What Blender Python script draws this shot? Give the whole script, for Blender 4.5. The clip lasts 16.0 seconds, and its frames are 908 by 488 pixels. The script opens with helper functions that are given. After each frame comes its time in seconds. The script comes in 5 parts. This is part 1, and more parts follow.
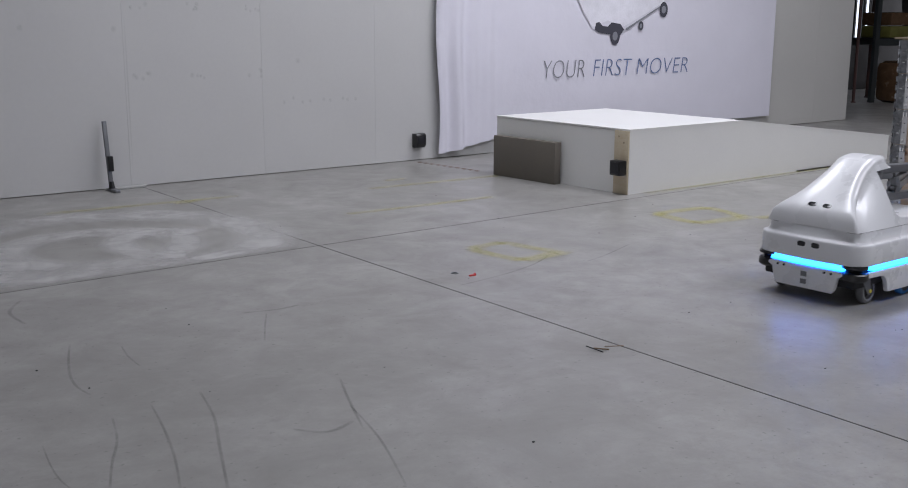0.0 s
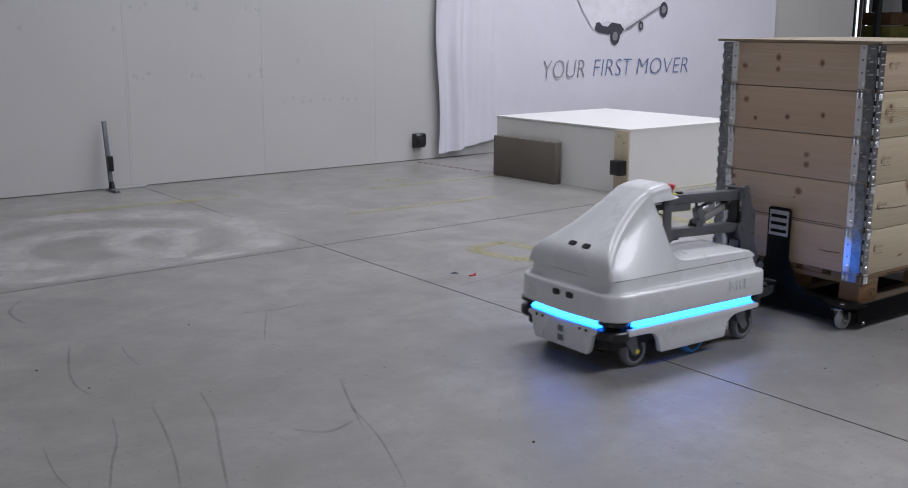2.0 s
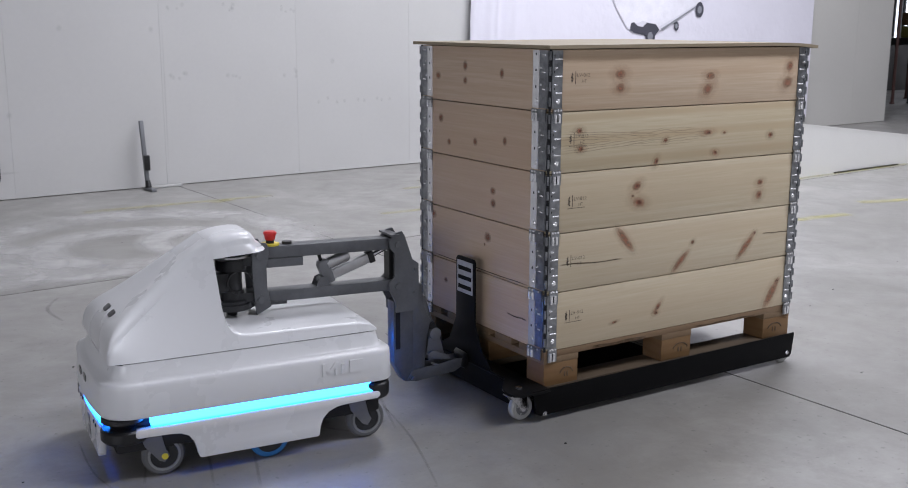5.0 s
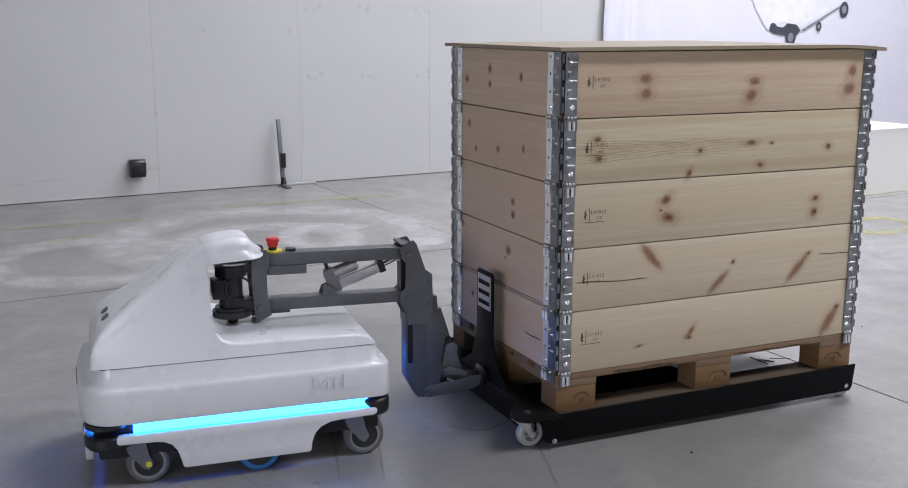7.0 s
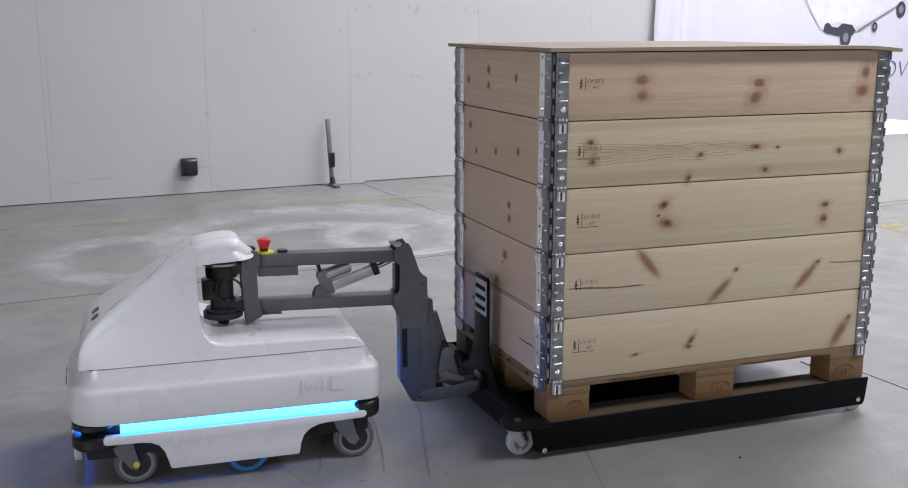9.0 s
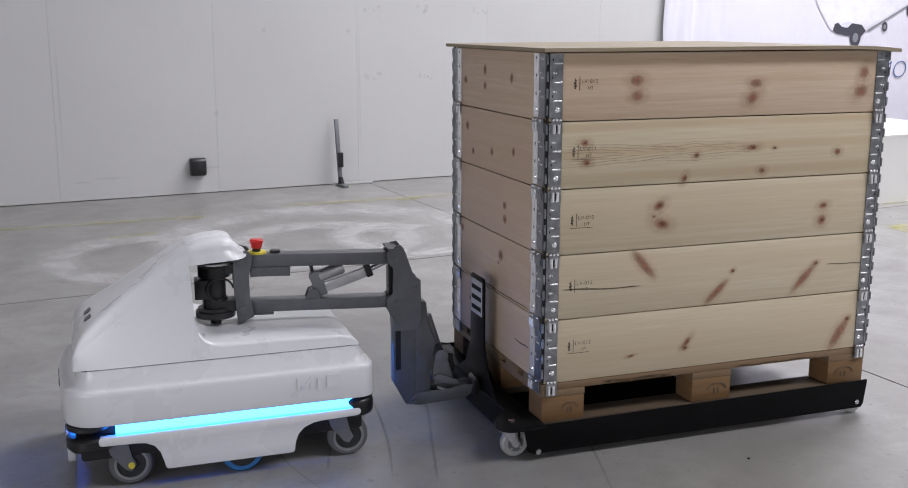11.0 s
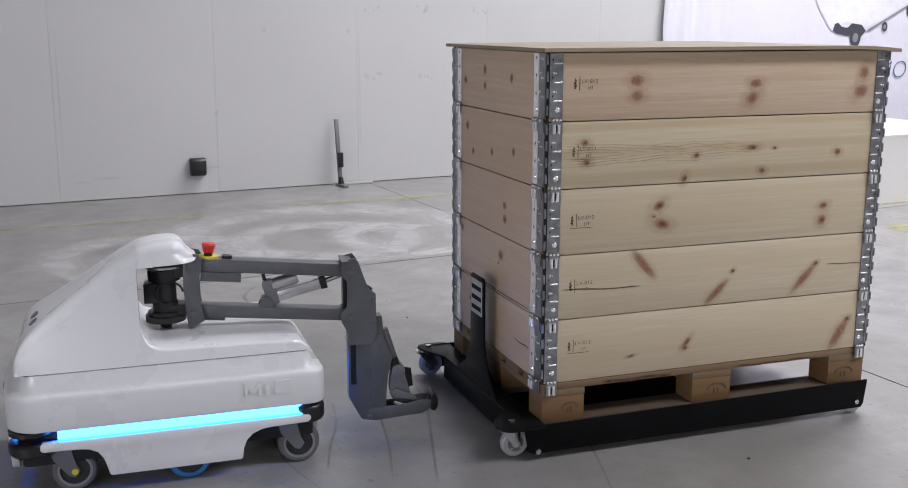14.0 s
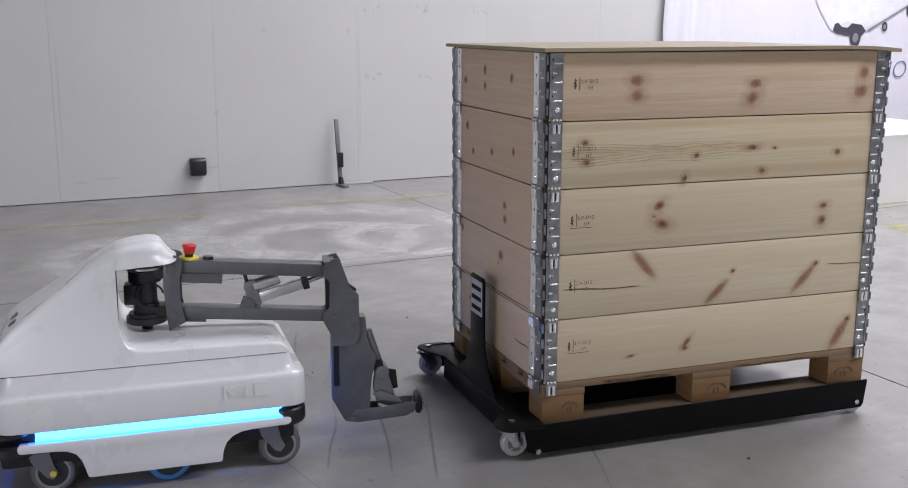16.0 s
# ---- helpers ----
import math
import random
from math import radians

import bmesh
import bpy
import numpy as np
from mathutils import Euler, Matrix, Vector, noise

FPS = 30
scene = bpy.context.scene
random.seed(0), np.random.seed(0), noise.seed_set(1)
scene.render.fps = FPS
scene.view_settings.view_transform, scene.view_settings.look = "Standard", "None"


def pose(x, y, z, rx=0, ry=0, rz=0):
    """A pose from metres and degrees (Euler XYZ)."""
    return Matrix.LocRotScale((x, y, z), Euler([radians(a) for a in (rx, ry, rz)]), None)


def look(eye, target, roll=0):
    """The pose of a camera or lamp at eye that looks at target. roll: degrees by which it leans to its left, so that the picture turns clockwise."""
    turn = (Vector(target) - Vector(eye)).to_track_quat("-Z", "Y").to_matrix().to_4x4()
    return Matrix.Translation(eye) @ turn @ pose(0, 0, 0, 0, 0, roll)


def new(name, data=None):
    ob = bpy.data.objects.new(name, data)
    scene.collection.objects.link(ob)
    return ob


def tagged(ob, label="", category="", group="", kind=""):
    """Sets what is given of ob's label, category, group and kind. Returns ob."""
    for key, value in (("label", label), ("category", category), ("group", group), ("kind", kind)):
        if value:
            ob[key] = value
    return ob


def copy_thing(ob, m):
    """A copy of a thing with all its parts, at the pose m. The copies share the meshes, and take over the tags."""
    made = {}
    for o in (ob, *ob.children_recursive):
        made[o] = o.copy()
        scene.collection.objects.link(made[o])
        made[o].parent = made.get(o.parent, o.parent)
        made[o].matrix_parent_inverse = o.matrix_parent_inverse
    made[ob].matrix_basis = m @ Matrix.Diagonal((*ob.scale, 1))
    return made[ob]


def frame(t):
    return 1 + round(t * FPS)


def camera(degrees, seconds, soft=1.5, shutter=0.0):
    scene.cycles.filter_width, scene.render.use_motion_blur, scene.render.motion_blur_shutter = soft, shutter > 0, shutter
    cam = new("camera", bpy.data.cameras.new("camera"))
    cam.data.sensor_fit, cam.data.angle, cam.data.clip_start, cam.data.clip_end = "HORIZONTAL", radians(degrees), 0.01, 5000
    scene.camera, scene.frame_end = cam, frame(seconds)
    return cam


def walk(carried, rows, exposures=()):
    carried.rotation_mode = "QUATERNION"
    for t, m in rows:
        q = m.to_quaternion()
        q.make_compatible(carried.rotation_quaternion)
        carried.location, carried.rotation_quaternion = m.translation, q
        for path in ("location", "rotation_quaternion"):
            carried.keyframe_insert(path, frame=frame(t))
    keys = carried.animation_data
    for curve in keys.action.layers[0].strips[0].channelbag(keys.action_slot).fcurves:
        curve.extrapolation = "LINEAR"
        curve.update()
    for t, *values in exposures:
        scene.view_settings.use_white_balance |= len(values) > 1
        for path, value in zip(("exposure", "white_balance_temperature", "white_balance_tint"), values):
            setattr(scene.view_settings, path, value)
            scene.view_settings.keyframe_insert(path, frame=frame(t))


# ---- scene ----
# ---------------- camera ----------------
cam = camera(46.75, 16.0, soft=1.0, shutter=0.4)
EYE = (0.0, 0.0, 1.289)
PAN = [(0.0, -11.993), (2.0, -11.993), (4.0, -11.993), (4.15, -11.975), (4.3, -11.884), (4.5, -11.555), (4.7, -11.08), (5.2, -9.45), (5.8, -7.1),
       (6.3, -5.2), (6.8, -3.518), (7.0, -3.093), (7.5, -2.30), (8.0, -1.479), (8.2, -1.196), (9.0, -0.46), (9.7, -0.11), (10.3, 0.0), (13.0, 0.0), (16.0, 0.0)]
walk(cam, [(t, pose(*EYE, 90 - 11.783 + 0.0046 * y, -0.065 + 0.0122 * y, -26.3 + y)) for t, y in PAN],
     exposures=[(0.0, -0.10, 6150, 10), (3.0, -0.03, 6150, 10), (4.7, 0.48, 6150, 10), (7.0, 0.68, 6120, 10), (8.2, 0.68, 6150, 10), (10.3, 0.72, 6320, 10.5), (16.0, 0.72, 6320, 10.5)])

# ---------------- world and light ----------------
world = bpy.data.worlds.new("world")
scene.world = world
world.use_nodes = True
wn, wl = world.node_tree.nodes, world.node_tree.links
sky = wn.new("ShaderNodeTexSky")
sky.sky_type, sky.sun_disc = "NISHITA", False
sky.sun_elevation, sky.sun_rotation = radians(38), radians(150)
wl.new(sky.outputs[0], wn["Background"].inputs[0])
wn["Background"].inputs[1].default_value = 0.1


def area(name, at, toward, sx, sy, power, colour):
    data = bpy.data.lights.new(name, "AREA")
    data.shape, data.size, data.size_y, data.energy, data.color = "RECTANGLE", sx, sy, power, colour
    ob = new(name, data)
    ob.matrix_world = look(at, toward)
    return ob


COOL = (0.985, 0.965, 1.015)
# daylight in the long roof lights over the working bays
for xx, yy, ll, pw in ((8.4, -1.1, 10.0, 590.0), (6.8, 5.3, 6.5, 470.0)):
    area("roof_light_daylight", (xx, yy, 6.72), (xx, yy, 0), ll, 1.4, pw, COOL)
# unseen fill lamp, added to brighten the faces turned west
area("window_daylight_west", (-5.8, -0.6, 1.7), (0, 1.0, 0.9), 7.0, 1.6, 200.0, COOL)
# daylight in the row of windows behind the camera
area("window_daylight", (3.0, -8.9, 3.6), (3.0, 0, 1.6), 14.0, 1.8, 82.0, COOL)
# daylight in the gate at the end of the corridor
area("gate_daylight", (21.6, 11.8, 1.8), (12, 8, 0.0), 2.4, 3.2, 48.0, COOL)

# ---------------- helpers ----------------


def box(bm, x0, x1, y0, y1, z0, z1):
    v = [bm.verts.new((x, y, z)) for z in (z0, z1) for y in (y0, y1) for x in (x0, x1)]
    for f in ((0, 2, 3, 1), (4, 5, 7, 6), (0, 1, 5, 4), (2, 6, 7, 3), (0, 4, 6, 2), (1, 3, 7, 5)):
        bm.faces.new([v[i] for i in f])
    return v


def cyl(bm, p0, p1, r0, r1=None, n=20, caps=True):
    r1 = r0 if r1 is None else r1
    p0, p1 = Vector(p0), Vector(p1)
    q = (p1 - p0).to_track_quat("Z", "Y")
    rings = []
    for p, r in ((p0, r0), (p1, r1)):
        rings.append([bm.verts.new(p + q @ Vector((r * math.cos(2 * math.pi * i / n), r * math.sin(2 * math.pi * i / n), 0))) for i in range(n)])
    for i in range(n):
        bm.faces.new((rings[0][i], rings[0][(i + 1) % n], rings[1][(i + 1) % n], rings[1][i]))
    if caps:
        bm.faces.new(rings[0][::-1])
        bm.faces.new(rings[1])


def lathe(bm, profile, axis="y", centre=(0, 0, 0), n=32, hollow=False):
    """Turn (radius, along) pairs round an axis; the ends are closed by caps, or, hollow, by joining last to first."""
    if hollow:
        profile = tuple(profile) + (profile[0],)
    rings = []
    for r, a in profile:
        ring = []
        for i in range(n):
            c, s = r * math.cos(2 * math.pi * i / n), r * math.sin(2 * math.pi * i / n)
            p = {"y": (c, a, s), "z": (c, s, a), "x": (a, c, s)}[axis]
            ring.append(bm.verts.new(Vector(p) + Vector(centre)))
        rings.append(ring)
    for a, b in zip(rings, rings[1:]):
        for i in range(n):
            bm.faces.new((a[i], a[(i + 1) % n], b[(i + 1) % n], b[i]))
    if hollow:
        bmesh.ops.remove_doubles(bm, verts=rings[0] + rings[-1], dist=1e-6)
        return
    bm.faces.new(rings[0][::-1])
    bm.faces.new(rings[-1])


def loft(bm, rings, caps=True, closed=True):
    vs = [[bm.verts.new(p) for p in r] for r in rings]
    n = len(vs[0])
    for a, b in zip(vs, vs[1:]):
        for i in range(n if closed else n - 1):
            bm.faces.new((a[i], a[(i + 1) % n], b[(i + 1) % n], b[i]))
    if caps:
        bm.faces.new(vs[0][::-1])
        bm.faces.new(vs[-1])


def prism(bm, outline, plane, a, b):
    """Extrude a 2D outline: plane 'xz' runs along y from a to b, 'yz' along x, 'xy' along z."""
    put = {"xz": lambda p, d: (p[0], d, p[1]), "yz": lambda p, d: (d, p[0], p[1]), "xy": lambda p, d: (p[0], p[1], d)}[plane]
    loft(bm, [[put(p, a) for p in outline], [put(p, b) for p in outline]])


def round_rect(x0, x1, hy, r, z, n=6):
    out = []
    for cx, cy, a0 in ((x1 - r, hy - r, 0), (x0 + r, hy - r, 90), (x0 + r, -hy + r, 180), (x1 - r, -hy + r, 270)):
        for i in range(n + 1):
            a = radians(a0 + 90 * i / n)
            out.append((cx + r * math.cos(a), cy + r * math.sin(a), z))
    return out


def bevel(bm, w, seg=2, angle=30):
    bmesh.ops.recalc_face_normals(bm, faces=bm.faces)
    edges = [e for e in bm.edges if len(e.link_faces) == 2 and e.calc_face_angle(0) > radians(angle)]
    bmesh.ops.bevel(bm, geom=edges, offset=w, segments=seg, profile=0.5, affect="EDGES", clamp_overlap=True)


def make_mesh(name, bm, material, smooth=35):
    bmesh.ops.recalc_face_normals(bm, faces=bm.faces)
    me = bpy.data.meshes.new(name)
    bm.to_mesh(me)
    bm.free()
    me.materials.append(material)
    if smooth:
        me.polygons.foreach_set("use_smooth", [True] * len(me.polygons))
        me.set_sharp_from_angle(angle=radians(smooth))
    return me


def part(name, bm, material, parent=None, label="", smooth=35, at=None):
    """Link a bmesh as one mesh object, under a thing or a part."""
    ob = new(name, make_mesh(name, bm, material, smooth))
    if parent is not None:
        ob.parent = parent
    if at is not None:
        ob.matrix_basis = at
    if label:
        tagged(ob, label)
    return ob


def mb():
    return bmesh.new()


def box_part(name, dims, material, parent=None, label="", bev=0.0, at=None):
    bm = mb()
    box(bm, *dims)
    if bev:
        bevel(bm, bev)
    return part(name, bm, material, parent, label, at=at)


def uv_ribbon(bm, pts, widths, z):
    """A flat ribbon along points on the floor, with u across and v along it."""
    uvl = bm.loops.layers.uv.verify()
    rows = []
    for i, p in enumerate(pts):
        a, b = pts[max(0, i - 1)], pts[min(len(pts) - 1, i + 1)]
        d = Vector((b[0] - a[0], b[1] - a[1]))
        d = d.normalized() if d.length else Vector((1, 0))
        nrm = Vector((-d.y, d.x)) * widths[i] / 2
        rows.append((bm.verts.new((p[0] + nrm.x, p[1] + nrm.y, z)), bm.verts.new((p[0] - nrm.x, p[1] - nrm.y, z)), i / (len(pts) - 1)))
    for (a0, a1, v0), (b0, b1, v1) in zip(rows, rows[1:]):
        f = bm.faces.new((a0, a1, b1, b0))
        for lp, uv in zip(f.loops, ((0, v0), (1, v0), (1, v1), (0, v1))):
            lp[uvl].uv = uv


def uv_disc(bm, centre, ax, ay, n=20):
    """A flat ellipse with radial UV: centre and two half-axis vectors."""
    uvl = bm.loops.layers.uv.verify()
    c, ax, ay = Vector(centre), Vector(ax), Vector(ay)
    mid = bm.verts.new(c)
    ring = [bm.verts.new(c + ax * math.cos(2 * math.pi * i / n) + ay * math.sin(2 * math.pi * i / n)) for i in range(n)]
    for i in range(n):
        f = bm.faces.new((mid, ring[i], ring[(i + 1) % n]))
        for lp, a in zip(f.loops, (None, i, i + 1)):
            lp[uvl].uv = (0.5, 0.5) if a is None else (0.5 + 0.5 * math.cos(2 * math.pi * a / n), 0.5 + 0.5 * math.sin(2 * math.pi * a / n))


# ---------------- materials ----------------


class Nodes:
    """Small wrapper to write node trees shortly."""

    def __init__(self, name):
        self.m = bpy.data.materials.new(name)
        self.m.use_nodes = True
        self.t = self.m.node_tree
        self.bsdf = self.t.nodes["Principled BSDF"]
        self.out = self.t.nodes["Material Output"]
        self.tc = self.t.nodes.new("ShaderNodeTexCoord")

    def link(self, a, b):
        self.t.links.new(a, b)

    def mapping(self, scale=(1, 1, 1), source="Object", random=False):
        mp = self.t.nodes.new("ShaderNodeMapping")
        mp.inputs["Scale"].default_value = scale
        self.link(self.tc.outputs[source], mp.inputs["Vector"])
        if random:
            oi = self.t.nodes.new("ShaderNodeObjectInfo")
            mul = self.t.nodes.new("ShaderNodeVectorMath")
            mul.operation = "MULTIPLY"
            mul.inputs[1].default_value = (37.0, 51.0, 23.0)
            self.link(oi.outputs["Random"], mul.inputs[0])
            self.link(mul.outputs[0], mp.inputs["Location"])
        return mp.outputs[0]

    def noise(self, scale, vec=None, detail=4, rough=0.55, distortion=0.0):
        n = self.t.nodes.new("ShaderNodeTexNoise")
        n.inputs["Scale"].default_value, n.inputs["Detail"].default_value = scale, detail
        n.inputs["Roughness"].default_value, n.inputs["Distortion"].default_value = rough, distortion
        self.link(vec if vec is not None else self.tc.outputs["Object"], n.inputs["Vector"])
        return n.outputs["Fac"]

    def ramp(self, fac, *stops):
        r = self.t.nodes.new("ShaderNodeValToRGB")
        els = r.color_ramp.elements
        while len(els) < len(stops):
            els.new(0.5)
        for e, (p, c) in zip(els, stops):
            e.position = p
            e.color = (*c, 1) if isinstance(c, tuple) else (c, c, c, 1)
        self.link(fac, r.inputs[0])
        return r.outputs[0]

    def mix(self, fac, a, b, mode="MIX"):
        n = self.t.nodes.new("ShaderNodeMix")
        n.data_type, n.blend_type = "RGBA", mode
        for sock, v in ((n.inputs[0], fac), (n.inputs[6], a), (n.inputs[7], b)):
            if isinstance(v, tuple):
                sock.default_value = (*v, 1)
            elif isinstance(v, (int, float)):
                sock.default_value = v
            else:
                self.link(v, sock)
        return n.outputs[2]

    def math(self, op, a, b=0.0):
        n = self.t.nodes.new("ShaderNodeMath")
        n.operation = op
        for sock, v in ((n.inputs[0], a), (n.inputs[1], b)):
            if isinstance(v, (int, float)):
                sock.default_value = v
            else:
                self.link(v, sock)
        return n.outputs[0]

    def set(self, colour=None, rough=None, metal=None, bump=None, strength=0.2, distance=0.002, coat=None, spec=None):
        for key, v in (("Base Color", colour), ("Roughness", rough), ("Metallic", metal), ("Coat Weight", coat), ("Specular IOR Level", spec)):
            if v is None:
                continue
            if isinstance(v, tuple):
                self.bsdf.inputs[key].default_value = (*v, 1)
            elif isinstance(v, (int, float)):
                self.bsdf.inputs[key].default_value = v
            else:
                self.link(v, self.bsdf.inputs[key])
        if bump is not None:
            b = self.t.nodes.new("ShaderNodeBump")
            b.inputs["Strength"].default_value, b.inputs["Distance"].default_value = strength, distance
            self.link(bump, b.inputs["Height"])
            self.link(b.outputs[0], self.bsdf.inputs["Normal"])
        return self.m

    def fade(self, alpha):
        """Let the surface show through where alpha is low."""
        tr = self.t.nodes.new("ShaderNodeBsdfTransparent")
        mx = self.t.nodes.new("ShaderNodeMixShader")
        self.link(alpha, mx.inputs[0])
        self.link(tr.outputs[0], mx.inputs[1])
        self.link(self.bsdf.outputs[0], mx.inputs[2])
        self.link(mx.outputs[0], self.out.inputs["Surface"])
        return self.m


def worn(name, colour, rough=0.5, metal=0.0, var=0.12, scale=6.0, fine=60.0, bump=0.12, coat=None, dist=0.001):
    """Paint, plastic or metal with two scales of variation."""
    n = Nodes(name)
    v = n.mapping(random=True)
    big, small = n.noise(scale, v, 5), n.noise(fine, v, 3)
    f = n.math("ADD", n.math("MULTIPLY", big, 0.7), n.math("MULTIPLY", small, 0.3))
    lo, hi = tuple(c * (1 - var) for c in colour), tuple(min(1, c * (1 + var)) for c in colour)
    col = n.ramp(f, (0.3, lo), (0.7, hi))
    rg = n.ramp(big, (0.3, max(0.03, rough * 0.85)), (0.7, min(1, rough * 1.15)))
    return n.set(col, rg, metal, small, bump, dist, coat)


def concrete():
    n = Nodes("polished_concrete")
    v = n.mapping(source="Object")
    big = n.noise(0.45, v, 6, 0.6, 0.3)
    mid = n.noise(2.3, v, 7, 0.65, 0.6)
    streak = n.noise(1.3, n.mapping((1.0, 1.25, 1)), 8, 0.68, 0.5)
    cloud = n.noise(5.5, v, 8, 0.72, 0.4)
    fine = n.noise(70, v, 4, 0.7)
    spot = n.noise(13, v, 3, 0.5)
    patch = n.noise(0.9, n.mapping((1.15, 1.0, 1)), 9, 0.7, 0.4)
    col = n.ramp(big, (0.30, (0.268, 0.263, 0.246)), (0.70, (0.395, 0.390, 0.374)))
    col = n.mix(n.ramp(mid, (0.40, 0.0), (0.72, 0.75)), col, (0.230, 0.224, 0.209))
    col = n.mix(n.ramp(patch, (0.46, 0.0), (0.60, 0.55)), col, (0.211, 0.205, 0.193))
    col = n.mix(n.ramp(streak, (0.52, 0.0), (0.74, 0.6)), col, (0.423, 0.418, 0.404))
    col = n.mix(n.ramp(cloud, (0.44, 0.0), (0.64, 0.62)), col, (0.226, 0.218, 0.203))
    col = n.mix(n.ramp(spot, (0.64, 0.0), (0.78, 0.4)), col, (0.188, 0.183, 0.174))
    col = n.mix(n.math("MULTIPLY", fine, 0.34), col, (0.207, 0.202, 0.193))
    pit = n.noise(38, v, 2, 0.5)
    col = n.mix(n.ramp(pit, (0.66, 0.0), (0.74, 0.5)), col, (0.10, 0.098, 0.094))
    col = n.mix(1.0, col, (0.87, 0.865, 0.865), "MULTIPLY")
    rg = n.ramp(mid, (0.3, 0.30), (0.75, 0.50))
    return n.set(col, rg, 0.0, fine, 0.08, 0.0008, spec=0.5)


def pine(name="pine", along="x", tone=(1, 1, 1), rings=0.28, ring_scale=6.0):
    n = Nodes(name)
    sc = {"x": (1.2, 26, 26), "y": (26, 1.2, 26), "z": (26, 26, 1.2)}[along]
    sf = {"x": (6, 160, 160), "y": (160, 6, 160), "z": (160, 160, 6)}[along]
    sw = {"x": (0.10, 1, 1), "y": (1, 0.10, 1), "z": (1, 1, 0.10)}[along]
    v = n.mapping(sc, random=True)
    wide = n.noise(0.5, n.mapping(tuple(q * 0.5 for q in sc), random=True), 3, 0.5, 0.4)
    grain = n.noise(1.0, v, 5, 0.6, 0.9)
    fibre = n.noise(1.0, n.mapping(sf, random=True), 3, 0.6)
    blot = n.noise(3.0, n.mapping(random=True), 4)
    wave = n.t.nodes.new("ShaderNodeTexWave")
    wave.wave_type, wave.bands_direction = "BANDS", "Z" if along != "z" else "X"
    for key, val in (("Scale", ring_scale), ("Distortion", 18.0), ("Detail", 2.5), ("Detail Scale", 0.22), ("Detail Roughness", 0.45)):
        wave.inputs[key].default_value = val
    n.link(n.mapping(sw, random=True), wave.inputs["Vector"])
    t = lambda c: tuple(a * b * k for a, b, k in zip(c, tone, (0.81, 0.83, 0.825)))
    col = n.ramp(grain, (0.3, t((0.63, 0.49, 0.335))), (0.55, t((0.70, 0.575, 0.42))), (0.75, t((0.735, 0.62, 0.47))))
    late = n.math("MULTIPLY", n.ramp(wave.outputs["Fac"], (0.55, 0.0), (0.95, rings)), n.ramp(wide, (0.36, 0.25), (0.6, 1.0)))
    col = n.mix(late, col, t((0.53, 0.36, 0.215)))
    col = n.mix(n.ramp(wide, (0.48, 0.0), (0.62, 0.55)), col, t((0.60, 0.445, 0.30)))
    col = n.mix(n.ramp(blot, (0.5, 0.0), (0.75, 0.5)), col, t((0.60, 0.46, 0.34)))
    col = n.mix(n.ramp(fibre, (0.35, 0.0), (0.7, 0.62)), col, t((0.54, 0.41, 0.27)))
    oi = n.t.nodes.new("ShaderNodeObjectInfo")
    col = n.mix(n.math("MULTIPLY", oi.outputs["Random"], 0.35), col, t((0.66, 0.52, 0.40)))
    return n.set(col, 0.6, 0.0, fibre, 0.18, 0.0006)


def soft_mark(name, colour, strength, edge="radial", rough=0.6, noisy=0.5, nscale=9.0, core=None):
    """A stain or scuff that fades out at its edges."""
    n = Nodes(name)
    sep = n.t.nodes.new("ShaderNodeSeparateXYZ")
    n.link(n.tc.outputs["UV"], sep.inputs[0])
    du = n.math("MULTIPLY", n.math("SUBTRACT", sep.outputs[0], 0.5), 2.0)
    dv = n.math("MULTIPLY", n.math("SUBTRACT", sep.outputs[1], 0.5), 2.0)
    if edge == "radial":
        d = n.math("SQRT", n.math("ADD", n.math("MULTIPLY", du, du), n.math("MULTIPLY", dv, dv)))
    elif edge == "ends":
        d = n.math("MAXIMUM", n.math("ABSOLUTE", du), n.math("POWER", n.math("ABSOLUTE", dv), 3.0))
    else:
        d = n.math("ABSOLUTE", du)
    a = n.ramp(d, (0.35, strength), (1.0, 0.0))
    nz = n.ramp(n.noise(nscale, None, 6, 0.65, 0.5), (0.5 - 0.3 * noisy, 1.0 - noisy), (0.62, 1.0))
    tint = n.mix(n.noise(30), colour, tuple(c * 0.8 for c in colour))
    if core:
        tint = n.mix(n.ramp(d, (0.1, 1.0), (0.75, 0.0)), tint, core)
    n.set(tint, rough)
    return n.fade(n.math("MULTIPLY", a, nz))


def glow(name, colour, strength):
    n = Nodes(name)
    n.set(tuple(min(1, c) for c in colour), 0.4)
    n.bsdf.inputs["Emission Color"].default_value = (*colour, 1)
    n.bsdf.inputs["Emission Strength"].default_value = strength
    return n.m


